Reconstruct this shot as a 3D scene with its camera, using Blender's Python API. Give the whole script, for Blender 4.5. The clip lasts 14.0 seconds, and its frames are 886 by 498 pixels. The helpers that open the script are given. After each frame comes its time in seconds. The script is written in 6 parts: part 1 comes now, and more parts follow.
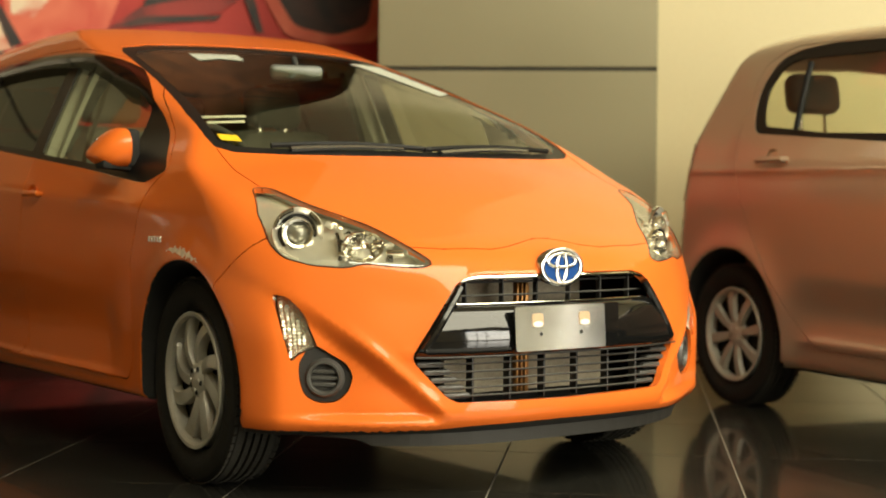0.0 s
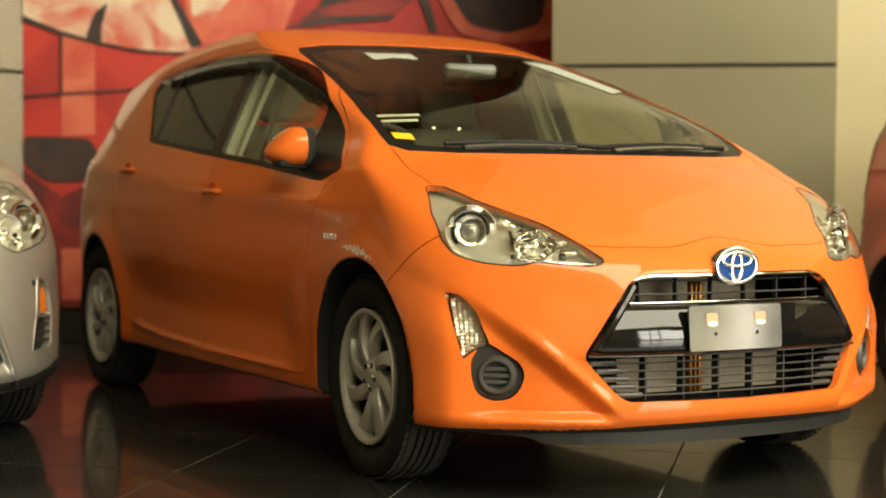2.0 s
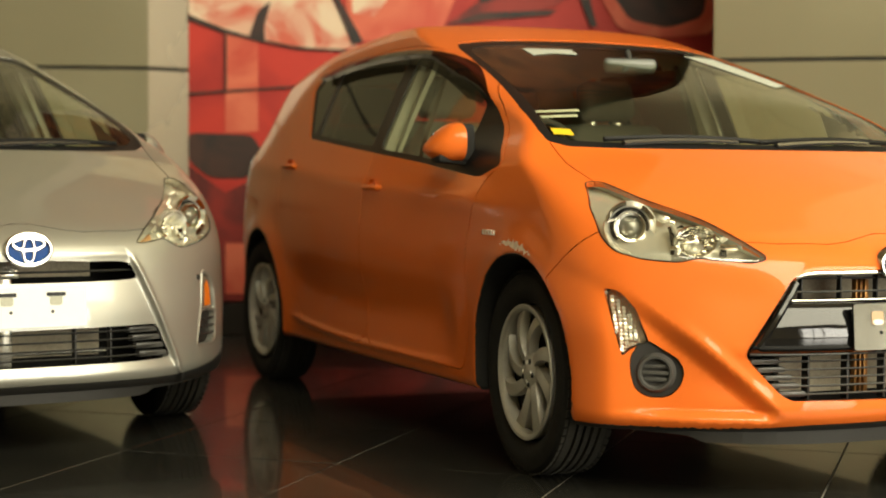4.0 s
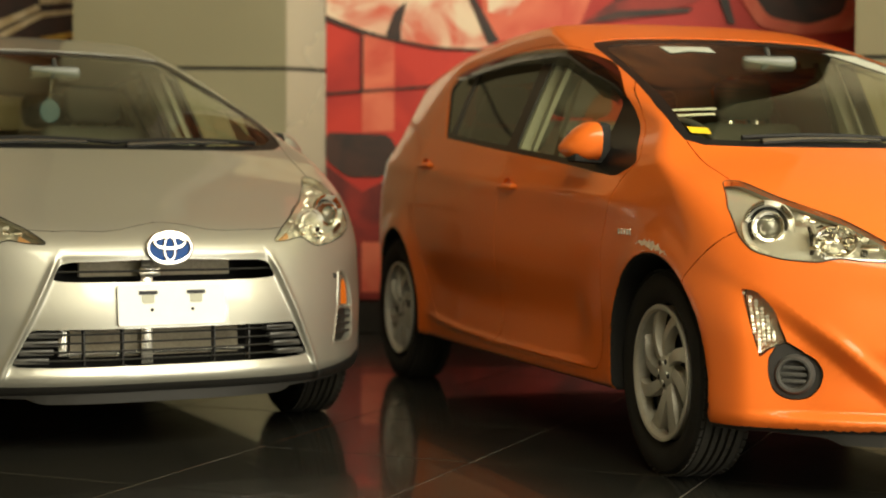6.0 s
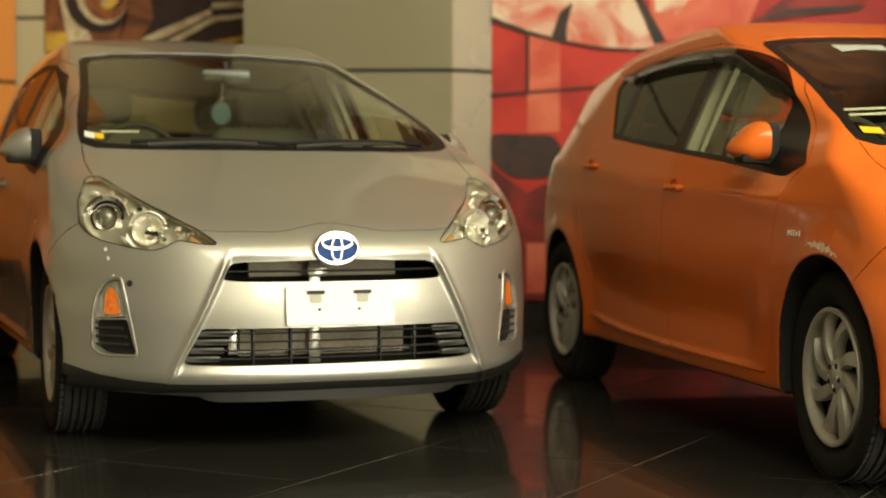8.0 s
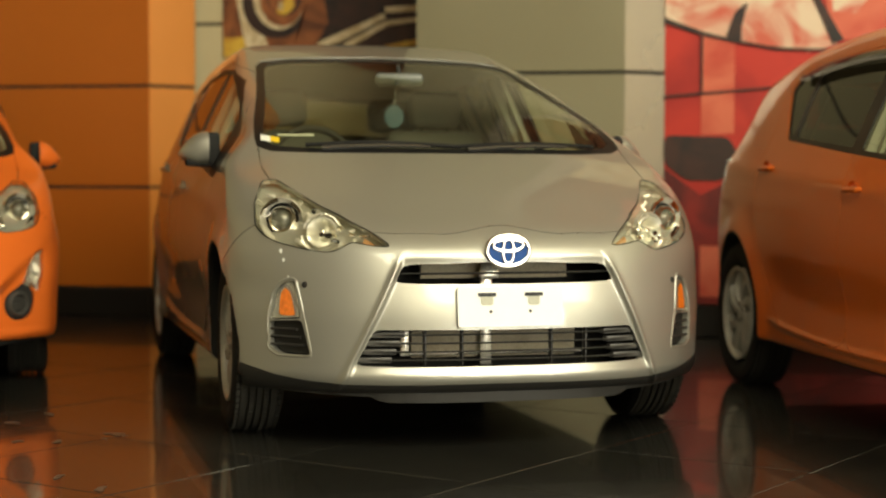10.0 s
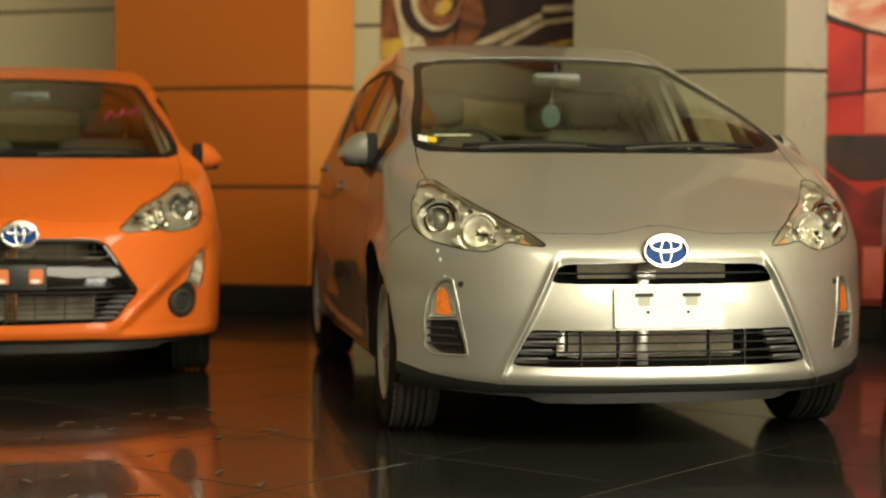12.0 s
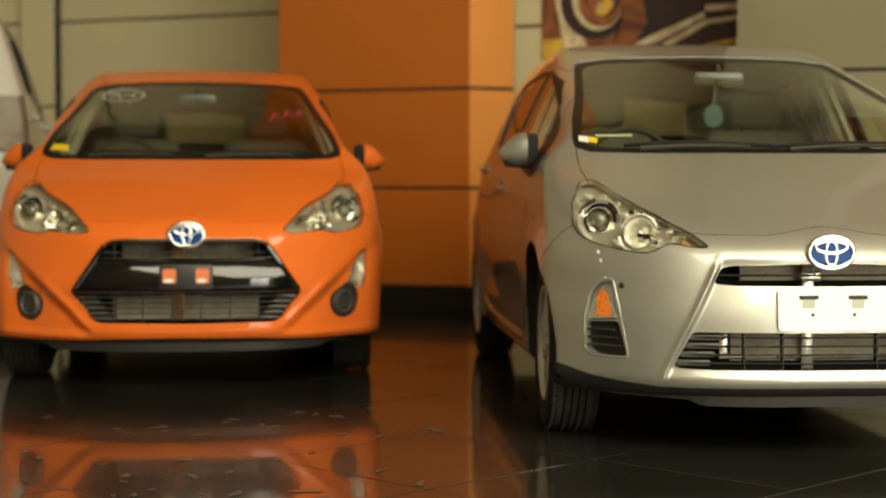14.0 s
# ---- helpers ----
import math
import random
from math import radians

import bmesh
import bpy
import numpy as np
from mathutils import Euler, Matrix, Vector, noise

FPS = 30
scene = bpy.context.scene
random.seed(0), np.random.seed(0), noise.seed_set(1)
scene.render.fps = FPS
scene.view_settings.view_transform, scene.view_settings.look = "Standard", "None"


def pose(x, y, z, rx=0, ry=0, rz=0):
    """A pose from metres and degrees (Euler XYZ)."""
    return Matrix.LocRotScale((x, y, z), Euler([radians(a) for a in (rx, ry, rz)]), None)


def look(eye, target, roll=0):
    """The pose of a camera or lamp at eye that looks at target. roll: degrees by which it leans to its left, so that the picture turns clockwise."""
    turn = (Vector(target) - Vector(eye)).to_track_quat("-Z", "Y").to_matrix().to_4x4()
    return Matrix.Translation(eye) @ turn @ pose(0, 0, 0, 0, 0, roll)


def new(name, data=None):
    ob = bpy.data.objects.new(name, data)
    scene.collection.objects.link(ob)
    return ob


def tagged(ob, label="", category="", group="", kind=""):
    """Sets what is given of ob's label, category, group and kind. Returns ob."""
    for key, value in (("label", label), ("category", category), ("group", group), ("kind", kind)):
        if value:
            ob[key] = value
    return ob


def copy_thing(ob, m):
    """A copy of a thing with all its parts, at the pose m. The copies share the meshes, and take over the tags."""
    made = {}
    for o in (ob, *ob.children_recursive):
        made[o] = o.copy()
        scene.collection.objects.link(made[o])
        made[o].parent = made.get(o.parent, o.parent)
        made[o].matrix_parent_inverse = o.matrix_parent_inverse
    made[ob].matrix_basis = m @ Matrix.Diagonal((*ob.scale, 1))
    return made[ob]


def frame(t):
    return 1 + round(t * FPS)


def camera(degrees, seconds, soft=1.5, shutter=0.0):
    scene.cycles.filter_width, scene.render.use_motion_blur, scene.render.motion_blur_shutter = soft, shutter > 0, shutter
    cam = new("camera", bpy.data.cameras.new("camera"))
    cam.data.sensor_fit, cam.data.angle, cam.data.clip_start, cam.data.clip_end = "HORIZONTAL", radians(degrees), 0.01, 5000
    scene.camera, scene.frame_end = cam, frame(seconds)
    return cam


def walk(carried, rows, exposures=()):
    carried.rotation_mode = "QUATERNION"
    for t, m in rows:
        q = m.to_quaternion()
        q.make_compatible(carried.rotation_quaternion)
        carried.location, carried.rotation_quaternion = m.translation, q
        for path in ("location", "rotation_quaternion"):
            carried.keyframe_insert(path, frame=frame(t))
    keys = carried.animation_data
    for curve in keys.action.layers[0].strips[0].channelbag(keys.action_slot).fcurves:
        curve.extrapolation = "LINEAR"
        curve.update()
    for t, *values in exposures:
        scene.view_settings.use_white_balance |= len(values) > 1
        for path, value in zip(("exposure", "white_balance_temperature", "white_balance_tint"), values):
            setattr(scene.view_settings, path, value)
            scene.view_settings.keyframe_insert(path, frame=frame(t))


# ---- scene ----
import collections


# The tripod stands still and pans to the left: seconds, yaw, pitch, roll.
cam = camera(30.1, 14.0, soft=1.9)
EYE = 0.87
cam.data.dof.use_dof, cam.data.dof.focus_distance, cam.data.dof.aperture_fstop = True, 4.65, 2.3
PAN = [
    (0, -16.55, -2.08, -0.32), (0.5, -15.23, -2.10, -0.34), (1, -13.76, -2.14, -0.33), (1.5, -12.29, -2.17, -0.32),
    (2, -10.55, -2.18, -0.33), (2.5, -8.84, -2.23, -0.33), (3, -7.40, -2.28, -0.31), (5.5, -1.66, -2.41, -0.28),
    (6, -0.34, -2.41, -0.27), (6.5, 1.00, -2.42, -0.24), (7, 2.40, -2.42, -0.24), (7.5, 3.91, -2.41, -0.24),
    (8, 5.40, -2.40, -0.22), (8.5, 6.93, -2.39, -0.19), (9, 8.65, -2.36, -0.17), (11.5, 15.13, -2.35, -0.12),
    (12, 16.80, -2.35, -0.10), (12.5, 18.36, -2.34, -0.10), (13, 19.84, -2.34, -0.10), (13.5, 21.31, -2.34, -0.07),
    (14, 22.37, -2.33, -0.03),
]
walk(cam, [(t, pose(0, 0, EYE, 0, 0, yaw) @ pose(0, 0, 0, 90 + pitch, 0, 0) @ pose(0, 0, 0, 0, 0, -roll)) for t, yaw, pitch, roll in PAN])

# ---- light ----
world = bpy.data.worlds.new("world")
scene.world = world
world.use_nodes = True
sky = world.node_tree.nodes.new("ShaderNodeTexSky")
sky.sky_type, sky.sun_disc, sky.sun_elevation, sky.sun_rotation = "NISHITA", False, radians(50), radians(180)
world.node_tree.links.new(sky.outputs[0], world.node_tree.nodes["Background"].inputs[0])
world.node_tree.nodes["Background"].inputs[1].default_value = 0.1


def area_lamp(name, eye, target, sx, sy, watts, colour):
    data = bpy.data.lights.new(name, "AREA")
    data.shape, data.size, data.size_y, data.energy, data.color = "RECTANGLE", sx, sy, watts, colour
    ob = new(name, data)
    ob.matrix_world = look(eye, target)
    return ob


# Unseen main lamp, added high in front to light bonnets and bumpers.
area_lamp("roof_light_daylight", (3.7, -1.2, 5.2), (0.4, 5.0, 0.4), 11.6, 5.2, 1720, (1.0, 0.93, 0.69))
area_lamp("entrance_daylight", (7.3, -3.1, 1.45), (5.2, 0, 1.30), 4.0, 2.5, 420, (1.0, 0.94, 0.78))
scene.view_settings.exposure = 0.0

# ---- materials ----
def material(name, colour=(0.5, 0.5, 0.5), rough=0.5, metal=0.0, coat=0.0, grain=0.0, scale=60.0, bump=0.0, stain=0.0, stain_scale=2.0, spec=0.5, coat_rough=0.03):
    """A principled surface with variation at two scales: a fine grain and broad stains."""
    m = bpy.data.materials.new(name)
    m.use_nodes = True
    nt = m.node_tree
    b = nt.nodes["Principled BSDF"]
    b.inputs["Base Color"].default_value = (*colour, 1)
    b.inputs["Roughness"].default_value, b.inputs["Metallic"].default_value = rough, metal
    b.inputs["Coat Weight"].default_value, b.inputs["Coat Roughness"].default_value = coat, coat_rough
    b.inputs["Specular IOR Level"].default_value = spec
    if grain or stain or bump:
        at = nt.nodes.new("ShaderNodeTexCoord")
        fine, broad = nt.nodes.new("ShaderNodeTexNoise"), nt.nodes.new("ShaderNodeTexNoise")
        fine.inputs["Scale"].default_value, broad.inputs["Scale"].default_value = scale, stain_scale
        broad.inputs["Detail"].default_value = 6
        for n in (fine, broad):
            nt.links.new(at.outputs["Object"], n.inputs["Vector"])
        total = nt.nodes.new("ShaderNodeMath")
        total.operation = "MULTIPLY_ADD"
        nt.links.new(fine.outputs["Fac"], total.inputs[0])
        total.inputs[1].default_value, total.inputs[2].default_value = 2 * grain, 1 - grain
        wide = nt.nodes.new("ShaderNodeMath")
        wide.operation = "MULTIPLY_ADD"
        nt.links.new(broad.outputs["Fac"], wide.inputs[0])
        wide.inputs[1].default_value, wide.inputs[2].default_value = 2 * stain, 1 - stain
        both = nt.nodes.new("ShaderNodeMath")
        both.operation = "MULTIPLY"
        nt.links.new(total.outputs[0], both.inputs[0])
        nt.links.new(wide.outputs[0], both.inputs[1])
        tint = nt.nodes.new("ShaderNodeMix")
        tint.data_type, tint.blend_type = "RGBA", "MULTIPLY"
        tint.inputs[0].default_value = 1
        tint.inputs[6].default_value = (*colour, 1)
        nt.links.new(both.outputs[0], tint.inputs[7])
        nt.links.new(tint.outputs[2], b.inputs["Base Color"])
        if stain:
            r = nt.nodes.new("ShaderNodeMath")
            r.operation = "MULTIPLY_ADD"
            nt.links.new(broad.outputs["Fac"], r.inputs[0])
            r.inputs[1].default_value, r.inputs[2].default_value = 0.6 * rough, 0.7 * rough
            nt.links.new(r.outputs[0], b.inputs["Roughness"])
        if bump:
            k = nt.nodes.new("ShaderNodeBump")
            k.inputs["Strength"].default_value, k.inputs["Distance"].default_value = bump, 0.002
            nt.links.new(fine.outputs["Fac"], k.inputs["Height"])
            nt.links.new(k.outputs[0], b.inputs["Normal"])
    return m


def flake_paint(name, colour, metal, rough, coat_rough=0.02, spec=0.15, coat=1.0):
    """Car paint: fine metal flakes under a clear coat, with a trace of dust and orange peel."""
    m = material(name, colour, rough, metal, coat=coat, coat_rough=coat_rough, grain=0.05, scale=900, stain=0.03, stain_scale=1.5, spec=spec)
    nt = m.node_tree
    b = nt.nodes["Principled BSDF"]
    at, n, k = nt.nodes.new("ShaderNodeTexCoord"), nt.nodes.new("ShaderNodeTexNoise"), nt.nodes.new("ShaderNodeBump")
    n.inputs["Scale"].default_value = 90
    k.inputs["Strength"].default_value, k.inputs["Distance"].default_value = 0.012, 0.001
    nt.links.new(at.outputs["Object"], n.inputs["Vector"])
    nt.links.new(n.outputs["Fac"], k.inputs["Height"])
    nt.links.new(k.outputs[0], b.inputs["Coat Normal"])
    return m


def glass(name, tint, gloss=1.0):
    """A thin pane: tinted, with a Fresnel reflection."""
    m = bpy.data.materials.new(name)
    m.use_nodes = True
    nt = m.node_tree
    nt.nodes.remove(nt.nodes["Principled BSDF"])
    clear, shine, mix, f = (nt.nodes.new("ShaderNode" + k) for k in ("BsdfTransparent", "BsdfGlossy", "MixShader", "LayerWeight"))
    clear.inputs[0].default_value = (*tint, 1)
    shine.inputs["Roughness"].default_value = 0.01
    shine.inputs["Color"].default_value = (gloss, gloss, gloss, 1)
    f.inputs["Blend"].default_value = 0.5
    power, schlick = nt.nodes.new("ShaderNodeMath"), nt.nodes.new("ShaderNodeMath")
    power.operation, schlick.operation = "POWER", "MULTIPLY_ADD"
    power.inputs[1].default_value, schlick.inputs[1].default_value, schlick.inputs[2].default_value = 5, 0.92, 0.08
    nt.links.new(f.outputs["Facing"], power.inputs[0])
    nt.links.new(power.outputs[0], schlick.inputs[0])
    nt.links.new(schlick.outputs[0], mix.inputs[0])
    nt.links.new(clear.outputs[0], mix.inputs[1])
    nt.links.new(shine.outputs[0], mix.inputs[2])
    nt.links.new(mix.outputs[0], nt.nodes["Material Output"].inputs[0])
    return m


def print_mix(name, low, high, scale, rough=0.6):
    """Printed ink that runs from one colour to another in soft blotches and streaks."""
    m = material(name, low, rough)
    nt = m.node_tree
    at, n, ramp = nt.nodes.new("ShaderNodeTexCoord"), nt.nodes.new("ShaderNodeTexNoise"), nt.nodes.new("ShaderNodeValToRGB")
    n.inputs["Scale"].default_value, n.inputs["Detail"].default_value, n.inputs["Distortion"].default_value = scale, 4, 1.2
    ramp.color_ramp.elements[0].position, ramp.color_ramp.elements[1].position = 0.38, 0.62
    ramp.color_ramp.elements[0].color, ramp.color_ramp.elements[1].color = (*low, 1), (*high, 1)
    nt.links.new(at.outputs["Object"], n.inputs["Vector"])
    nt.links.new(n.outputs["Fac"], ramp.inputs[0])
    nt.links.new(ramp.outputs[0], nt.nodes["Principled BSDF"].inputs["Base Color"])
    return m


ORANGE = flake_paint("orange_paint", (0.78, 0.160, 0.020), 0.0, 0.45, 0.06, coat=0.75)
SILVER = flake_paint("silver_paint", (0.43, 0.425, 0.37), 0.68, 0.44, 0.03)
MAUVE = flake_paint("mauve_grey_paint", (0.62, 0.48, 0.36), 0.5, 0.30)
WHITE_PAINT = flake_paint("pale_paint", (0.70, 0.69, 0.64), 0.2, 0.38)
PIANO = material("gloss_black", (0.006, 0.006, 0.006), 0.07, coat=0.2)
PLASTIC = material("black_plastic", (0.022, 0.021, 0.019), 0.45, grain=0.2, scale=250, bump=0.2)
LINER = material("wheel_well", (0.012, 0.012, 0.011), 0.9, grain=0.2, scale=40)
TREAD = material("lighter_tread_rubber", (0.034, 0.032, 0.026), 0.8, grain=0.3, scale=90, stain=0.2, stain_scale=8, bump=0.4, spec=0.3)
WIPER = material("satin_wiper", (0.30, 0.30, 0.29), 0.26, 0.9)
NOTICE = material("thin_notice_paper", (0.50, 0.53, 0.47), 0.7, grain=0.1, scale=40)
RUBBER = material("tyre_rubber", (0.014, 0.013, 0.011), 0.85, spec=0.25, grain=0.25, scale=120, stain=0.2, stain_scale=6, bump=0.3)
SEAL = material("window_seal", (0.010, 0.010, 0.010), 0.4, spec=0.25)
CHROME = material("chrome", (0.82, 0.80, 0.74), 0.08, 1.0)
REFLECTOR = material("bright_reflector", (0.88, 0.86, 0.76), 0.22, 0.6, coat=0.6)
# The broad blotches put uneven reflections into the plate's colour.
MIRROR_PLATE = material("polished_plate", (0.46, 0.47, 0.46), 0.14, 0.85, grain=0.04, scale=40, stain=0.5, stain_scale=7)
BADGE_CHROME = material("satin_badge_chrome", (0.74, 0.74, 0.72), 0.14, 1.0)
ORANGE_PAD = material("orange_pad", (0.75, 0.20, 0.06), 0.5)
BEZEL = material("lamp_housing", (0.72, 0.71, 0.63), 0.17, 0.6, grain=0.1, scale=30)
ALLOY = material("silver_wheel_cover", (0.47, 0.455, 0.39), 0.42, 0.3, grain=0.1, scale=60, stain=0.15, stain_scale=7)
GLASS = glass("window_glass", (0.80, 0.82, 0.68))
DARK_GLASS = glass("privacy_glass", (0.10, 0.10, 0.09))
SMOKE = glass("smoked_acrylic", (0.16, 0.14, 0.12), 0.35)
LENS = glass("clear_lens", (0.93, 0.93, 0.88))
AMBER = material("amber_lens", (0.85, 0.20, 0.02), 0.12, coat=1.0, grain=0.4, scale=70, bump=0.8)
PEACH = material("pale_amber_reflector", (0.62, 0.33, 0.14), 0.25, 0.3, grain=0.2, scale=60, bump=0.5)
CRYSTAL = material("clear_ribbed_lens", (0.58, 0.565, 0.49), 0.08, 0.8, coat=1.0)
for axis, size in (("X", 80.0), ("Z", 60.0)):
    nt = CRYSTAL.node_tree
    at, ribs, relief = (nt.nodes.new("ShaderNode" + k) for k in ("TexCoord", "TexWave", "Bump"))
    ribs.bands_direction = axis
    ribs.inputs["Scale"].default_value, ribs.inputs["Distortion"].default_value = size, 0.6
    relief.inputs["Strength"].default_value, relief.inputs["Distance"].default_value = 0.6, 0.002
    nt.links.new(at.outputs["Object"], ribs.inputs["Vector"])
    nt.links.new(ribs.outputs["Fac"], relief.inputs["Height"])
    body = nt.nodes["Principled BSDF"].inputs["Normal"]
    if body.is_linked:
        nt.links.new(body.links[0].from_socket, relief.inputs["Normal"])
    nt.links.new(relief.outputs[0], body)
# Pale colour for a highlight on the arch edge, with scrapes in it.
GLINT_SCRAPE = material("glint_and_scrapes", (0.85, 0.68, 0.52), 0.3, 0.2, grain=0.4, scale=70, stain=0.3, stain_scale=25, bump=0.6)
PLATE_WHITE = material("white_plate", (0.80, 0.80, 0.76), 0.35, grain=0.03, scale=30)
STEEL = material("bare_metal_plate", (0.80, 0.78, 0.70), 0.26, 0.8, grain=0.08, scale=40, stain=0.2, stain_scale=8)
COPPER = material("hood_latch_metal", (0.42, 0.20, 0.06), 0.35, 0.7, grain=0.2, scale=60)
CORE = material("radiator_fins", (0.36, 0.32, 0.23), 0.6, 0.2, grain=0.35, scale=150, stain=0.2, stain_scale=9)
GREYPLASTIC = material("grille_slat", (0.07, 0.068, 0.062), 0.35)
BLUE = material("blue_enamel", (0.006, 0.055, 0.24), 0.35, spec=0.2)
TRIM = material("beige_trim", (0.46, 0.46, 0.38), 0.7, grain=0.08, scale=90, bump=0.2)
FABRIC = material("grey_seat_cloth", (0.10, 0.10, 0.085), 0.9, grain=0.3, scale=160, bump=0.5)
DASH = material("dark_dashboard", (0.030, 0.030, 0.026), 0.6, grain=0.2, scale=200, bump=0.3)
PAPER = material("paper", (0.80, 0.82, 0.76), 0.8, grain=0.05, scale=20)
YELLOW = material("yellow_sticker", (0.80, 0.55, 0.02), 0.5)
PALE_BLUE = material("pale_blue", (0.015, 0.07, 0.10), 0.5)
PINK = material("pink_marker", (0.75, 0.06, 0.16), 0.6)
RED_LENS = material("red_lens", (0.30, 0.03, 0.02), 0.12, coat=1.0)
CLEAR_GLASS = glass("clear_side_glass", (0.90, 0.90, 0.80))
# Tan for the plate slots: the wall's reflection put into colour.
TAN_REFLECTION = material("tan_slot_reflection", (0.52, 0.36, 0.22), 0.6)
REAR_GLASS = glass("rear_window_glass", (0.38, 0.38, 0.30))
MIRROR_GREY = material("mirror_housing", (0.15, 0.16, 0.145), 0.4)
PROJECTOR = material("projector_glass", (0.20, 0.20, 0.17), 0.08, 0.3, coat=1.0)

# ---- body form ----
# Car frame: the nose points to -y, the front axle is at y = 0, x runs to the car's left, z up from the floor.
def curve(*knots):
    """A smooth curve through (u, v) knots, as a function of u."""
    u, v = np.array(knots, float).T
    h, d = np.diff(u), np.diff(v) / np.diff(u)
    m = np.concatenate([[d[0]], np.where(d[:-1] * d[1:] > 0, 2 * d[:-1] * d[1:] / (d[:-1] + d[1:] + 1e-12), 0), [d[-1]]])
    g = np.linspace(u[0], u[-1], 1500)
    i = np.clip(np.searchsorted(u, g) - 1, 0, len(h) - 1)
    s = (g - u[i]) / h[i]
    w = (1 + 2 * s) * (1 - s) ** 2 * v[i] + s * (1 - s) ** 2 * h[i] * m[i] + s * s * (3 - 2 * s) * v[i + 1] + s * s * (s - 1) * h[i] * m[i + 1]
    n = 35
    k = np.hanning(2 * n + 1)
    pad = np.concatenate([w[0] + (w[0] - w[n:0:-1]), w, w[-1] + (w[-1] - w[-2:-n - 2:-1])])
    w = np.convolve(pad, k / k.sum(), "valid")
    return lambda q: np.interp(q, g, w)


def smax(a, b, k):
    h = np.clip(0.5 + 0.5 * (a - b) / k, 0, 1)
    return b + (a - b) * h + k * h * (1 - h)


def step(a, b, q):
    s = np.clip((q - a) / (b - a), 0, 1)
    return s * s * (3 - 2 * s)


ROOF = curve((-1.0, 0.44), (-0.8, 0.62), (-0.7, 0.69), (-0.55, 0.765), (-0.35, 0.862), (-0.15, 0.942), (-0.03, 0.985), (0.13, 1.072), (0.44, 1.238), (0.74, 1.376),
             (0.87, 1.422), (1.09, 1.457), (1.6, 1.480), (2.1, 1.457), (2.6, 1.385), (2.95, 1.285), (3.1, 1.15), (3.3, 0.9))
CROWN = curve((-1.0, 0.10), (-0.6, 0.075), (-0.2, 0.06), (0.15, 0.06), (0.7, 0.035), (1.1, 0.03), (2.2, 0.04), (3.2, 0.08))
RAKE = curve((0.0, 0.12), (0.19, 0.045), (0.25, 0.0), (0.42, 0.0), (0.55, 0.02), (0.62, 0.04), (0.68, 0.065), (0.74, 0.108), (0.80, 0.175), (0.87, 0.275), (0.95, 0.43), (1.05, 0.70), (1.6, 2.6))
FLANK = curve((0.0, 0.74), (0.17, 0.795), (0.24, 0.822), (0.34, 0.825), (0.48, 0.836), (0.62, 0.845), (0.78, 0.838), (0.90, 0.815), (0.98, 0.79), (1.10, 0.738), (1.25, 0.668), (1.36, 0.612), (1.44, 0.568), (1.6, 0.44))
TAPER = curve((-1.0, 0.99), (-0.2, 0.992), (0.5, 1.0), (1.6, 1.0), (2.3, 0.985), (2.8, 0.94), (3.3, 0.85))
TAIL = curve((0.0, 0.16), (0.25, 0.05), (0.45, 0.0), (0.75, 0.0), (0.93, 0.04), (1.0, 0.12), (1.1, 0.22), (1.28, 0.33), (1.4, 0.50), (1.6, 1.0))
AXLES = (0.0, 2.55)
HUB, ARCH = 0.305, 0.348
ARCH_AT, ARCH_HALF = {0.0: -0.028, 2.55: 0.0}, {0.0: 0.318, 2.55: 0.335}


def arch_distance(y, z, a):
    """Distance from an axle, in a frame in which its wheel arch is round."""
    return np.hypot((y - a - ARCH_AT[a]) * ARCH / ARCH_HALF[a], z - HUB)


def flank(y, z):
    w = FLANK(z) * TAPER(y)
    for a in AXLES:
        r = arch_distance(y, z, a)
        w = w + (0.020 - 0.012 * (a == 0.0) * step(0.05, 0.25, y)) * np.exp(-((r - ARCH) / 0.075) ** 2) * step(0.16, 0.3, z + 0.1)
    w = w - 0.055 * step(0.92, 1.06, z) * (1 - step(0.2, 1.0, y))
    door = step(0.42, 0.6, y) * (1 - step(1.95, 2.2, y))
    line = 0.285 + 0.05 * np.maximum(y - 1.2, 0) ** 2
    w = w - 0.020 * door * np.exp(-((z - line - 0.14) / 0.10) ** 2) + 0.011 * door * np.exp(-((z - line + 0.012) / 0.014) ** 2)
    shoulder = 0.79 + 0.055 * y
    w = w + 0.008 * np.exp(-((z - shoulder) / 0.045) ** 2) * step(-0.1, 0.4, y)
    return w


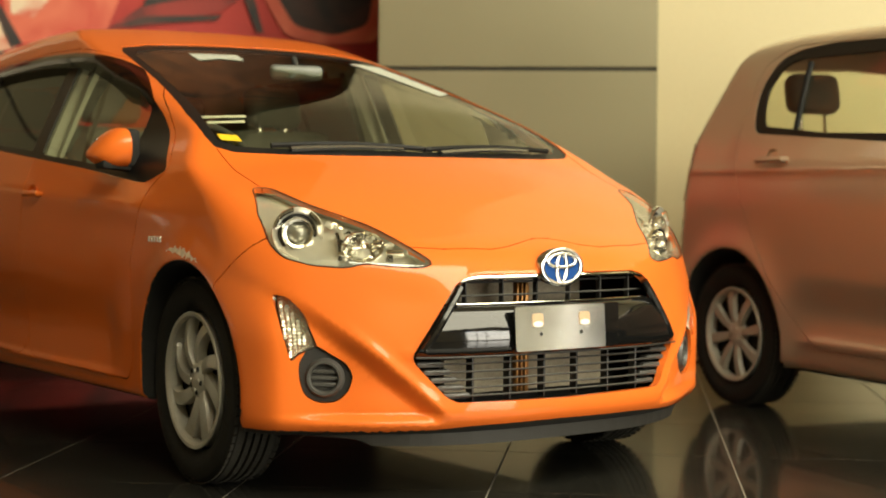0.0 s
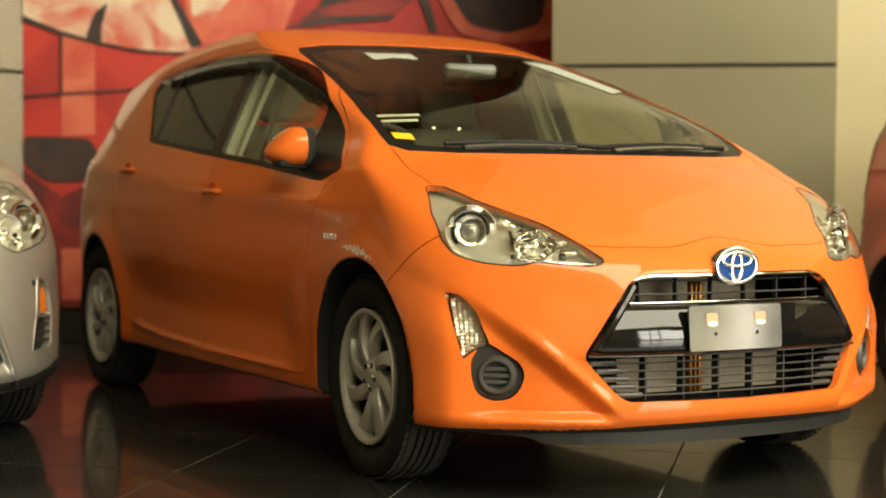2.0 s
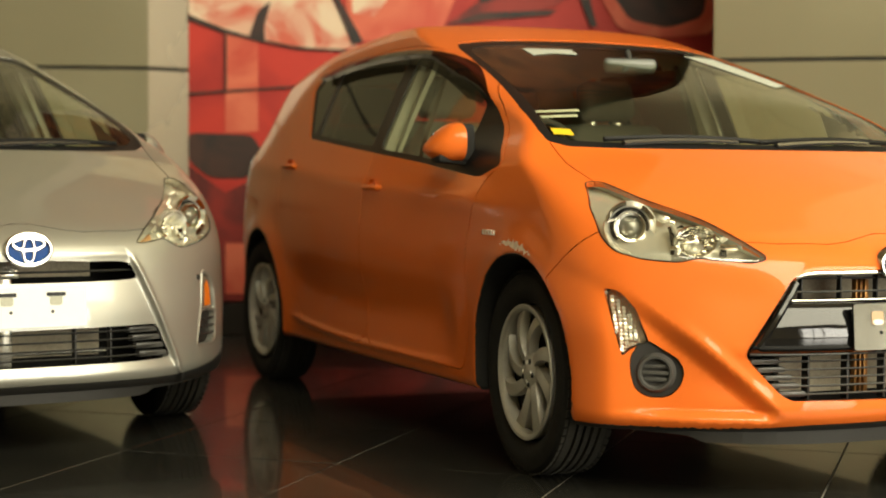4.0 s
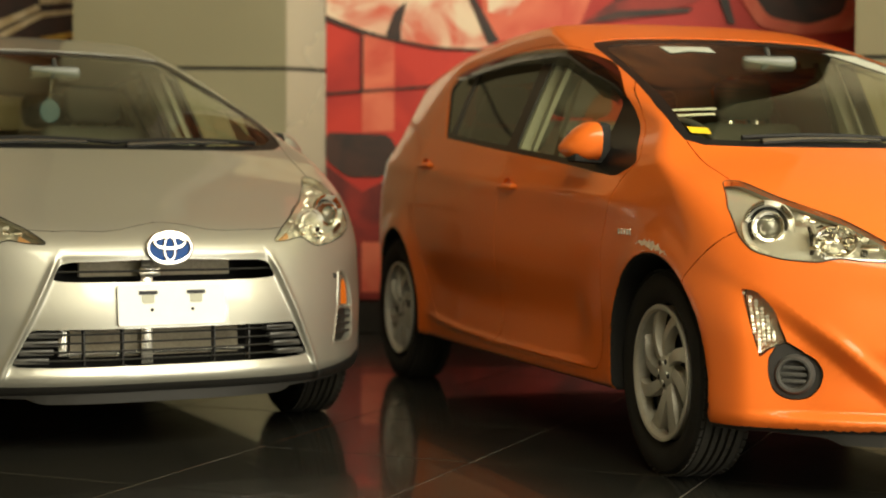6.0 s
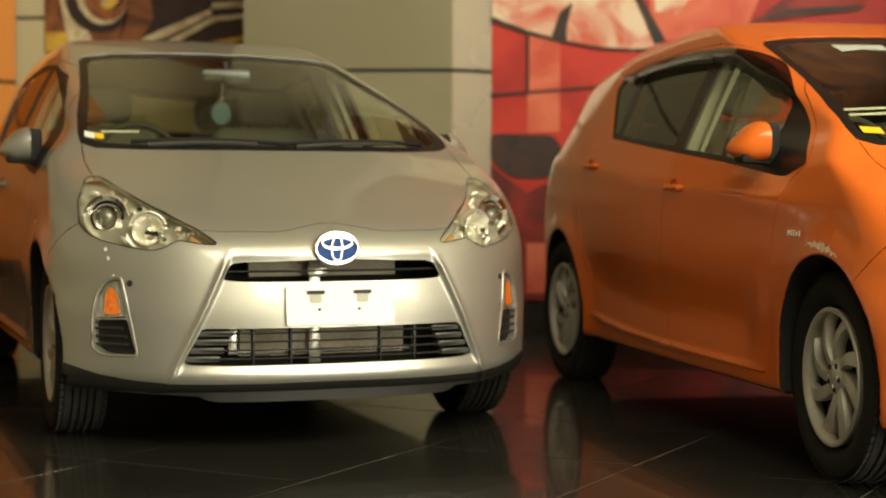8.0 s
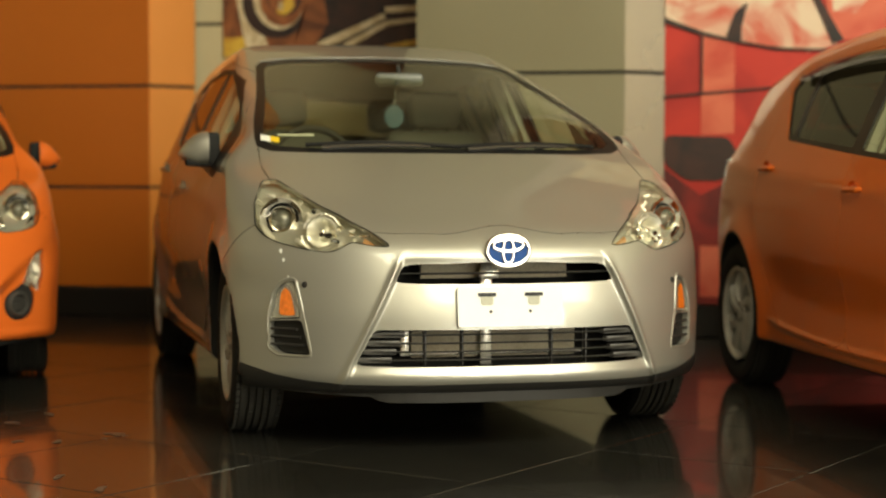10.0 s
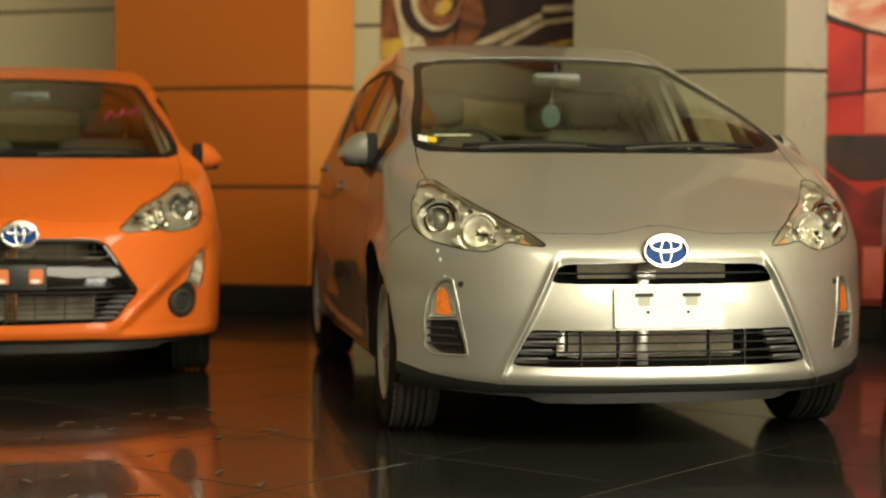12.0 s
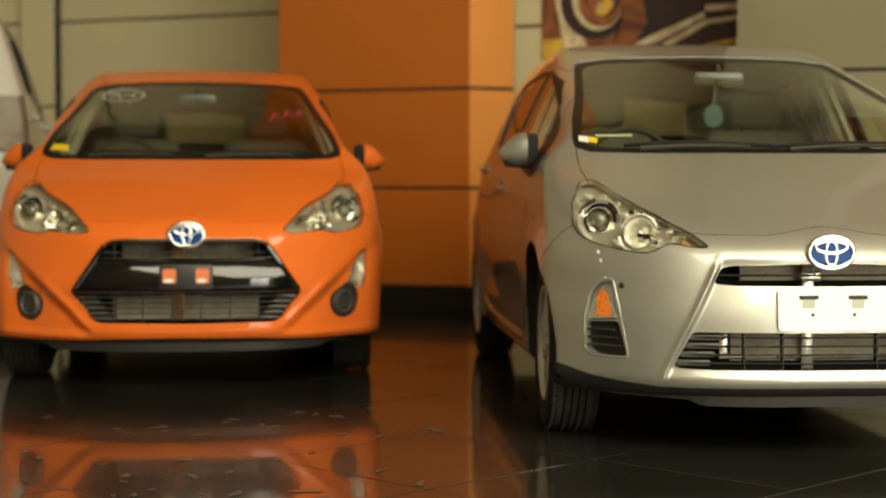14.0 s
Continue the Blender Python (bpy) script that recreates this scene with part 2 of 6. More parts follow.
def nose(x, z, style):
    ax = np.abs(x)
    y = -0.76 + 0.45 * (np.minimum(ax, 0.86) / 0.845) ** 3.2 + RAKE(z)
    if style == "scoop":
        y = y - 0.040 * np.exp(-((ax - 0.80) / 0.12) ** 2) * (1 - step(0.84, 0.98, z)) + 0.016 * np.exp(-((ax - 0.47) / 0.11) ** 2) * (1 - step(0.55, 0.66, z)) * step(0.26, 0.34, z)
        y = y - 0.055 * np.exp(-((ax - 0.85) / 0.085) ** 2) * (1 - step(0.45, 0.62, z))
        line = 0.475 - (0.64 - ax) * 0.93
        below = step(-0.016, 0.045, line - z) * step(0.36, 0.43, ax)
        y = y + 0.040 * below * step(0.225, 0.262, z) * (1 - 0.75 * step(0.62, 0.80, ax))
        y = y - 0.008 * np.exp(-((z - line - 0.014) / 0.026) ** 2) * step(0.40, 0.46, ax) * (1 - step(0.56, 0.66, ax)) * step(0.22, 0.26, z)
        brim = 0.638 - step(0.28, 0.50, ax) * 0.22
        y = y - 0.005 * np.exp(-((z - brim) / 0.014) ** 2) * (1 - step(0.48, 0.52, ax))
    elif style == "slit":
        y = y - 0.026 * np.exp(-((ax - 0.80) / 0.12) ** 2) * (1 - step(0.84, 0.98, z)) * step(0.5, 0.65, z)
        edge = 0.372 + (0.57 - z) * 0.47
        inside = step(-0.010, 0.012, edge - ax) * step(0.17, 0.20, z) * (1 - step(0.58, 0.66, z))
        y = y - 0.014 * np.exp(-((ax - edge) / 0.013) ** 2) * step(0.17, 0.2, z) * (1 - step(0.585, 0.63, z))
        y = y - 0.003 * np.exp(-((z - 0.630 + 0.10 * np.maximum(ax - 0.30, 0)) / 0.012) ** 2) * (1 - step(0.34, 0.38, ax))
        y = y + 0.014 * inside * step(0.25, 0.29, z)
    return y


def solid(x, y, z, style):
    """Less than nought inside the body."""
    ax = np.abs(x)
    f = smax(ax - flank(y, z), z - ROOF(y) + CROWN(y) * (ax / 0.72) ** 2.2, 0.022 + 0.03 * step(0.9, 1.3, y) + 0.02 * (1 - step(-0.3, 0.2, y)))
    f = smax(f, (nose(x, z, style) - y) * 0.8, 0.045)
    f = smax(f, y - (3.19 - TAIL(z) - 0.22 * (ax / 0.83) ** 4), 0.08)
    f = smax(f, 0.178 + 0.014 * (1 - step(-0.4, -0.1, y)) + 0.038 * step(0.1, 0.3, y) * (1 - step(2.2, 2.4, y)) - z, 0.025)
    for a in AXLES:
        f = smax(f, -smax(arch_distance(y, z, a) - ARCH, 0.52 - ax, 0.01), 0.012)
    return f


def settle(field, p, size, rounds):
    """Moves points on to the surface."""
    e = 1e-3
    for _ in range(rounds):
        f0 = field(*p.T)
        g = np.stack([(field(*(p + e * np.eye(3)[i]).T) - field(*(p - e * np.eye(3)[i]).T)) / (2 * e) for i in range(3)], 1)
        move = -(f0 / np.maximum((g * g).sum(1), 0.05))[:, None] * g
        length = np.linalg.norm(move, axis=1, keepdims=True)
        p = p + move * np.minimum(1, 0.5 * size / np.maximum(length, 1e-9))
    return p


def surface_net(field, lo, hi, size):
    """Quads on the surface where field changes sign, all points moved on to it."""
    n = [int(math.ceil((b - a) / size)) + 1 for a, b in zip(lo, hi)]
    axes = [a + size * np.arange(k) for a, k in zip(lo, n)]
    v = field(*np.meshgrid(*axes, indexing="ij"))
    neg = v < 0
    cell = sum(neg[i:n[0] - 1 + i, j:n[1] - 1 + j, k:n[2] - 1 + k].astype(np.int8) for i in (0, 1) for j in (0, 1) for k in (0, 1))
    active = (cell > 0) & (cell < 8)
    index = np.full(active.shape, -1)
    ijk = np.argwhere(active)
    index[active] = np.arange(len(ijk))
    p = np.array(lo) + size * (ijk + 0.5)
    p = settle(field, p, size, 7)
    quads = []
    for d, (b, c) in enumerate(((1, 2), (2, 0), (0, 1))):
        lo_s, hi_s = [slice(None)] * 3, [slice(None)] * 3
        lo_s[d], hi_s[d] = slice(0, n[d] - 1), slice(1, n[d])
        cross = neg[tuple(lo_s)] != neg[tuple(hi_s)]
        at = np.argwhere(cross)
        at = at[(at[:, b] > 0) & (at[:, c] > 0) & (at[:, b] < n[b] - 1) & (at[:, c] < n[c] - 1)]
        ring = []
        for ob, oc in ((-1, -1), (0, -1), (0, 0), (-1, 0)):
            q = at.copy()
            q[:, b] += ob
            q[:, c] += oc
            ring.append(index[tuple(q.T)])
        ring = np.stack(ring, 1)
        inner = neg[tuple(at.T)]
        ring[~inner] = ring[~inner][:, ::-1]
        quads.append(ring)
    return p, np.concatenate(quads)
# ---- end of body form ----

# ---- mesh helpers ----
def link_mesh(name, verts, faces, mat, parent=None, label="", normals=None, smooth=True):
    me = bpy.data.meshes.new(name)
    me.from_pydata([tuple(v) for v in verts], [], [tuple(int(i) for i in f) for f in faces])
    me.polygons.foreach_set("use_smooth", [smooth] * len(me.polygons))
    me.update()
    if normals is not None:
        me.normals_split_custom_set_from_vertices([tuple(n) for n in normals])
    me.materials.append(mat)
    ob = new(name, me)
    ob.parent = parent
    if label:
        ob["label"] = label
    return ob


def part(name, bm, mat, parent=None, label="", smooth=True, sharp=35):
    """Links a bmesh as one mesh object under a thing or a part."""
    bmesh.ops.recalc_face_normals(bm, faces=bm.faces)
    for f in bm.faces:
        f.smooth = smooth
    for e in bm.edges:
        e.smooth = not (len(e.link_faces) == 2 and e.calc_face_angle() > radians(sharp))
    me = bpy.data.meshes.new(name)
    bm.to_mesh(me)
    bm.free()
    me.materials.append(mat)
    ob = new(name, me)
    ob.parent = parent
    if label:
        ob["label"] = label
    return ob


def empty(name, m=None, parent=None):
    ob = new(name)
    ob.parent = parent
    if m is not None:
        ob.matrix_local = m
    return ob


def box(sx, sy, sz, at=(0, 0, 0), bevel=0.0, bm=None, turn=None, seg=2):
    """A box of that size round its middle, with rounded edges."""
    one = bmesh.new()
    bmesh.ops.create_cube(one, size=1)
    bmesh.ops.scale(one, vec=(sx, sy, sz), verts=one.verts)
    if bevel:
        bmesh.ops.bevel(one, geom=one.edges[:], offset=bevel, segments=seg, affect="EDGES", profile=0.5)
    m = Matrix.Translation(at) @ (turn or Matrix())
    bmesh.ops.transform(one, matrix=m, verts=one.verts)
    if bm is None:
        return one
    me = bpy.data.meshes.new("t")
    one.to_mesh(me)
    one.free()
    bm.from_mesh(me)
    bpy.data.meshes.remove(me)
    return bm


def lathe(profile, n=48, bm=None, m=None, a0=0.0, a1=2 * math.pi):
    """Turns (radius, height) points round the z axis."""
    bm = bm or bmesh.new()
    m = m or Matrix()
    closed = abs(a1 - a0 - 2 * math.pi) < 1e-6
    count = n if closed else n + 1
    rings = []
    for i in range(count):
        a = a0 + (a1 - a0) * i / n
        rings.append([bm.verts.new(m @ Vector((r * math.cos(a), r * math.sin(a), h))) for r, h in profile])
    for i in range(n):
        p, q = rings[i], rings[(i + 1) % count]
        for k in range(len(profile) - 1):
            vs = [p[k], q[k], q[k + 1], p[k + 1]]
            if profile[k][0] < 1e-6:
                vs = [p[k], q[k + 1], p[k + 1]]
            elif profile[k + 1][0] < 1e-6:
                vs = [p[k], q[k], p[k + 1]]
            bm.faces.new(vs)
    bmesh.ops.remove_doubles(bm, verts=bm.verts, dist=1e-5)
    return bm


def tube(points, radius, n=8, bm=None, flat=1.0):
    """A rod along points; radius a number or one for each point."""
    bm = bm or bmesh.new()
    pts = [Vector(p) for p in points]
    rad = radius if isinstance(radius, (list, tuple)) else [radius] * len(pts)
    rings = []
    for i, p in enumerate(pts):
        d = (pts[min(i + 1, len(pts) - 1)] - pts[max(i - 1, 0)]).normalized()
        side = d.cross(Vector((0, 0, 1)))
        side = side.normalized() if side.length > 1e-3 else Vector((1, 0, 0))
        up = side.cross(d)
        rings.append([bm.verts.new(p + rad[i] * (math.cos(a) * side + flat * math.sin(a) * up)) for a in [2 * math.pi * k / n for k in range(n)]])
    for a, b in zip(rings, rings[1:]):
        for k in range(n):
            bm.faces.new((a[k], a[(k + 1) % n], b[(k + 1) % n], b[k]))
    bm.faces.new(rings[0][::-1])
    bm.faces.new(rings[-1])
    return bm


def plate_of(points, thick, bevel=0.0):
    """A flat plate from an outline of (x, z), facing -y, thick to +y."""
    bm = bmesh.new()
    f = bm.faces.new([bm.verts.new((x, 0, z)) for x, z in points])
    out = bmesh.ops.extrude_face_region(bm, geom=[f])
    bmesh.ops.translate(bm, vec=(0, thick, 0), verts=[v for v in out["geom"] if isinstance(v, bmesh.types.BMVert)])
    if bevel:
        bmesh.ops.bevel(bm, geom=bm.edges[:], offset=bevel, segments=2, affect="EDGES", profile=0.5)
    return bm


def rounded(points, r, n=4):
    """The outline with its corners rounded."""
    out = []
    k = len(points)
    for i in range(k):
        p, a, b = (Vector(points[j % k]) for j in (i, i - 1, i + 1))
        u, v = (a - p), (b - p)
        s = min(r, 0.45 * u.length, 0.45 * v.length)
        p0, p1 = p + u.normalized() * s, p + v.normalized() * s
        for j in range(n + 1):
            t = j / n
            out.append(tuple((1 - t) ** 2 * p0 + 2 * t * (1 - t) * p + t * t * p1))
    return out


def both(points):
    """A half outline from the middle outwards and back to the middle, closed by its mirror image."""
    return list(points) + [(-x, z) for x, z in reversed(points) if abs(x) > 1e-6]


def grown(points, d):
    """The outline moved outwards by d (inwards if negative)."""
    k = len(points)
    area = sum(points[i][0] * points[(i + 1) % k][1] - points[(i + 1) % k][0] * points[i][1] for i in range(k))
    s = 1 if area > 0 else -1
    out = []
    for i in range(k):
        a, p, b = Vector(points[i - 1]), Vector(points[i]), Vector(points[(i + 1) % k])
        u, v = (p - a).normalized(), (b - p).normalized()
        n = Vector((u.y + v.y, -u.x - v.x)) * s
        n = n.normalized() if n.length > 1e-6 else Vector((u.y, -u.x)) * s
        c = max(0.5, n.dot(Vector((u.y, -u.x)) * s))
        out.append(tuple(p + n * d / c))
    return out


def within(points, x, y):
    """Which of the places lie in the outline."""
    hit = False
    k = len(points)
    for i in range(k):
        (x0, y0), (x1, y1) = points[i], points[(i + 1) % k]
        if (y0 > y) != (y1 > y) and x < (x1 - x0) * (y - y0) / (y1 - y0) + x0:
            hit = not hit
    return hit


# ---- panels cut from a body ----
class Shell:
    """A body surface, cut along outlines into numbered regions, from which panels are taken."""

    def __init__(self, field, lo, hi, size, fine=None):
        p, q = surface_net(field, lo, hi, size)
        me = bpy.data.meshes.new("shell")
        me.from_pydata(p.tolist(), [], q.tolist())
        self.field, self.bm = field, bmesh.new()
        self.bm.from_mesh(me)
        bpy.data.meshes.remove(me)
        if fine:
            near = [f for f in self.bm.faces if fine(*f.calc_center_median())]
            edges = list({e for f in near for e in f.edges})
        if fine and near:
            made = bmesh.ops.subdivide_edges(self.bm, edges=edges, cuts=2, use_grid_fill=True)
            fresh = [v for v in made["geom_inner"] if isinstance(v, bmesh.types.BMVert)]
            for v, q in zip(fresh, settle(field, np.array([v.co[:] for v in fresh]), size, 3)):
                v.co = q
        self.bm.normal_update()
        self.region = self.bm.faces.layers.int.new("region")
        self.names = {"": 0}

    def cut(self, name, outline, axes, pick, sources=("",)):
        """Marks the faces inside the outline, seen along the third axis, where pick(centre, normal) holds."""
        bm, lay = self.bm, self.region
        rid = self.names.setdefault(name, len(self.names))
        allowed = {self.names[s] for s in sources}
        a, b = axes
        lo = (min(p[0] for p in outline) - 0.03, min(p[1] for p in outline) - 0.03)
        hi = (max(p[0] for p in outline) + 0.03, max(p[1] for p in outline) + 0.03)
        held = set()
        for f in bm.faces:
            if f[lay] in allowed:
                w = f.verts[0].co
                if not (lo[0] - 0.05 < w[a] < hi[0] + 0.05 and lo[1] - 0.05 < w[b] < hi[1] + 0.05):
                    continue
                c = f.calc_center_median()
                if lo[0] < c[a] < hi[0] and lo[1] < c[b] < hi[1] and pick(c, f.normal):
                    held.add(f)
        k = len(outline)
        for i in range(k):
            p, q = outline[i], outline[(i + 1) % k]
            d = (q[0] - p[0], q[1] - p[1])
            if math.hypot(*d) < 1e-6:
                continue
            x0, x1 = sorted((p[0], q[0]))
            y0, y1 = sorted((p[1], q[1]))
            geom = set()
            for f in held:
                us, vs = [v.co[a] for v in f.verts], [v.co[b] for v in f.verts]
                if max(us) >= x0 - 1e-4 and min(us) <= x1 + 1e-4 and max(vs) >= y0 - 1e-4 and min(vs) <= y1 + 1e-4:
                    side = [d[0] * (v - p[1]) - d[1] * (u - p[0]) for u, v in zip(us, vs)]
                    if min(side) < 0 < max(side):
                        geom.add(f)
            if not geom:
                continue
            on = set()
            edges = {e for f in geom for e in f.edges}
            for e in edges:
                u, v = e.verts
                su, sv = (d[0] * (w.co[b] - p[1]) - d[1] * (w.co[a] - p[0]) for w in (u, v))
                tiny = 1e-5 * math.hypot(*d)
                if abs(su) < tiny:
                    on.add(u)
                if abs(sv) < tiny:
                    on.add(v)
                if min(abs(su), abs(sv)) >= tiny and su * sv < 0:
                    on.add(bmesh.utils.edge_split(e, u, su / (su - sv))[1])
            for f in geom:
                ends = [v for v in f.verts if v in on]
                if len(ends) == 2 and not any(e.other_vert(ends[0]) is ends[1] for e in ends[0].link_edges if e in f.edges[:]):
                    fresh = bmesh.utils.face_split(f, ends[0], ends[1])[0]
                    if fresh:
                        fresh[lay] = f[lay]
                        fresh.normal_update()
                        held.add(fresh)
        for f in held:
            if f.is_valid and f[lay] in allowed:
                c = f.calc_center_median()
                if within(outline, c[a], c[b]):
                    f[lay] = rid

    def mark(self, name, test, sources=("",)):
        rid = self.names.setdefault(name, len(self.names))
        allowed = {self.names[s] for s in sources}
        for f in self.bm.faces:
            if f[self.region] in allowed and test(f.calc_center_median(), f.normal):
                f[self.region] = rid

    def take(self, name, where=None):
        """Points, faces and true normals of a region."""
        rid = self.names[name]
        index, pts, faces = {}, [], []
        for f in self.bm.faces:
            if f[self.region] == rid and (where is None or where(f.calc_center_median())):
                faces.append([index.setdefault(v.index, len(index)) for v in f.verts])
        root = list(range(len(index)))

        def top(i):
            while root[i] != i:
                root[i] = root[root[i]]
                i = root[i]
            return i

        for f in faces:
            for v in f[1:]:
                root[top(v)] = top(f[0])
        tally = collections.Counter(top(f[0]) for f in faces)
        least = 0.06 * len(faces)
        if name == "bumper":
            faces = [f for f in faces if tally[top(f[0])] >= least]
        order = sorted(index, key=index.get)
        self.bm.verts.ensure_lookup_table()
        pts = np.array([self.bm.verts[i].co[:] for i in order]) if order else np.zeros((0, 3))
        return pts, faces, self.normals(pts)

    def normals(self, p):
        if not len(p):
            return p
        e = 1e-3
        g = np.stack([self.field(*(p + e * np.eye(3)[i]).T) - self.field(*(p - e * np.eye(3)[i]).T) for i in range(3)], 1)
        return g / np.maximum(np.linalg.norm(g, axis=1, keepdims=True), 1e-9)

    def panel(self, name, region, mat, parent, label="", gap=0.0018, rim=0.014, sink=0.0, where=None):
        """A panel with a shut-line gap round it and folded edges."""
        self.bm.verts.index_update()
        p, faces, n = self.take(region, where)
        if not len(p):
            return None
        count = {}
        for f in faces:
            for i in range(len(f)):
                e = (f[i], f[(i + 1) % len(f)])
                count[tuple(sorted(e))] = count.get(tuple(sorted(e)), 0) + 1
        inward = np.zeros_like(p)
        border = []
        for f in faces:
            c = p[f].mean(0)
            for i in range(len(f)):
                u, v = f[i], f[(i + 1) % len(f)]
                if count[tuple(sorted((u, v)))] == 1:
                    border.append((u, v))
                    d = p[v] - p[u]
                    w = c - p[u]
                    w = w - d * (w @ d) / max(d @ d, 1e-12)
                    w = w / max(np.linalg.norm(w), 1e-9)
                    inward[u] += w
                    inward[v] += w
        length = np.linalg.norm(inward, axis=1, keepdims=True)
        inward = np.where(length > 1e-6, inward / np.maximum(length, 1e-9), 0)
        p = p + inward * gap - n * sink
        verts, norms, allf = [p], [n[i] for f in faces for i in f], [list(f) for f in faces]
        if rim and border:
            ids = sorted({u for e in border for u in e})
            low = {u: len(p) + i for i, u in enumerate(ids)}
            verts.append(p[ids] - n[ids] * rim)
            for u, v in border:
                allf.append([v, u, low[u], low[v]])
                norms += [-inward[v], -inward[u], -inward[u], -inward[v]]
        ob = link_mesh(name, np.concatenate(verts), allf, mat, parent, label)
        ob.data.normals_split_custom_set([tuple(k) for k in norms])
        return ob

# ---- the compact hatchback ----
FRONT, SIDE, TOP = (0, 2), (1, 2), (0, 1)


def mirrored(points):
    return [(-x, z) for x, z in points]


def ellipse(cx, cz, rx, rz, n=28):
    return [(cx + rx * math.cos(2 * math.pi * i / n), cz + rz * math.sin(2 * math.pi * i / n)) for i in range(n)]


SCREEN = both([(0, 0.972), (0.3, 0.972), (0.5, 0.973), (0.64, 0.978), (0.685, 0.995), (0.686, 1.03), (0.665, 1.10), (0.600, 1.225), (0.545, 1.350), (0.515, 1.375), (0.42, 1.388), (0.2, 1.397), (0, 1.400)])
GLAZED = both([(0, 0.992), (0.3, 0.992), (0.5, 0.994), (0.62, 1.0), (0.655, 1.02), (0.647, 1.07), (0.572, 1.225), (0.520, 1.338), (0.495, 1.356), (0.42, 1.367), (0.2, 1.376), (0, 1.380)])
BONNET = both([(0, -0.622), (0.03, -0.624), (0.09, -0.640), (0.14, -0.652), (0.20, -0.656), (0.35, -0.632), (0.45, -0.597), (0.505, -0.489), (0.616, -0.343), (0.683, -0.21), (0.692, -0.05), (0.684, 0.08), (0.62, 0.06), (0.3, 0.02), (0, 0.01)])
DAYLIGHT = rounded([(2.075, 1.045), (2.315, 1.262), (2.235, 1.316), (1.98, 1.343), (1.53, 1.357), (1.10, 1.332), (0.85, 1.276), (0.59, 1.183), (0.42, 1.10), (0.165, 0.925), (0.30, 0.884), (0.82, 0.937), (1.36, 0.982)], 0.03, 3)
SAIL = [(0.165, 0.925), (0.30, 0.884), (0.49, 0.903), (0.485, 1.13), (0.42, 1.10)]
PANE_FRONT = rounded([(0.51, 0.925), (0.82, 0.955), (1.215, 0.987), (1.215, 1.322), (1.10, 1.314), (0.86, 1.260), (0.60, 1.168), (0.51, 1.122)], 0.02, 3)
PANE_REAR = rounded([(1.31, 0.998), (1.98, 1.053), (2.0, 1.325), (1.53, 1.339), (1.31, 1.33)], 0.02, 3)
PANE_QUARTER = rounded([(2.025, 1.06), (2.08, 1.066), (2.285, 1.255), (2.225, 1.298), (2.045, 1.318)], 0.02, 3)
DOOR_FRONT = rounded([(0.255, 0.87), (0.305, 0.776), (0.342, 0.667), (0.350, 0.36), (0.40, 0.268), (1.20, 0.272), (1.262, 0.32), (1.285, 0.6), (1.262, 1.0), (1.262, 1.372), (1.10, 1.349), (0.84, 1.292), (0.58, 1.199), (0.40, 1.113), (0.15, 0.935)], 0.035, 4)
DOOR_REAR = rounded([(1.285, 0.6), (1.262, 0.32), (1.31, 0.274), (1.93, 0.285), (2.06, 0.36), (2.15, 0.53), (2.27, 0.69), (2.325, 0.95), (2.29, 1.08), (2.345, 1.258), (2.25, 1.333), (1.98, 1.358), (1.53, 1.373), (1.262, 1.372), (1.262, 1.0)], 0.035, 4)
BUMPER = [(-0.98, 0.05), (-0.24, 0.05), (-0.235, 0.60), (-0.345, 0.71), (-0.42, 0.775), (-0.98, 0.775)]
LIP = {"scoop": both([(0, 0.218), (0.30, 0.216), (0.42, 0.209), (0.55, 0.203), (0.95, 0.208), (0.95, 0.05), (0, 0.05)]), "slit": both([(0, 0.226), (0.5, 0.224), (0.62, 0.232), (0.72, 0.246), (0.82, 0.276), (0.95, 0.30), (0.95, 0.05), (0, 0.05)])}
TAIL_LAMP = rounded([(2.90, 0.84), (3.3, 0.84), (3.3, 1.13), (3.0, 1.16), (2.93, 1.02)], 0.04, 3)
WIDER = 0.012
LAMP = {
    "scoop": rounded([(0.742, 0.868), (0.675, 0.868), (0.61, 0.822), (0.50, 0.764), (0.455, 0.719), (0.400, 0.666), (0.44, 0.655), (0.525, 0.661), (0.572, 0.668), (0.612, 0.655), (0.69, 0.662), (0.745, 0.682), (0.770, 0.725), (0.782, 0.80)], 0.018, 3),
    "slit": rounded([(0.742, 0.872), (0.675, 0.875), (0.565, 0.795), (0.46, 0.728), (0.425, 0.708), (0.372, 0.664), (0.43, 0.668), (0.49, 0.680), (0.525, 0.658), (0.56, 0.645), (0.63, 0.655), (0.70, 0.673), (0.745, 0.697), (0.770, 0.73), (0.782, 0.80)], 0.018, 3)}
GRILLE = rounded(both([(0, 0.632), (0.29, 0.632), (0.345, 0.615), (0.484, 0.410), (0.380, 0.287), (0, 0.281)]), 0.03, 4)
TURN = rounded([(0.764, 0.580), (0.738, 0.572), (0.702, 0.524), (0.674, 0.437), (0.700, 0.428), (0.720, 0.417), (0.738, 0.398), (0.756, 0.47)], 0.008, 2)
FOG = rounded([(0.676, 0.434), (0.700, 0.426), (0.720, 0.415), (0.739, 0.393), (0.741, 0.35), (0.728, 0.30), (0.695, 0.277), (0.650, 0.279), (0.622, 0.31), (0.613, 0.35), (0.628, 0.385), (0.660, 0.405)], 0.02, 4)
TURN, FOG = [(x + WIDER, z) for x, z in TURN], [(x + WIDER * step(0.40, 0.44, z) - 0.010 * (1 - step(0.40, 0.44, z)), z + 0.008) for x, z in FOG]
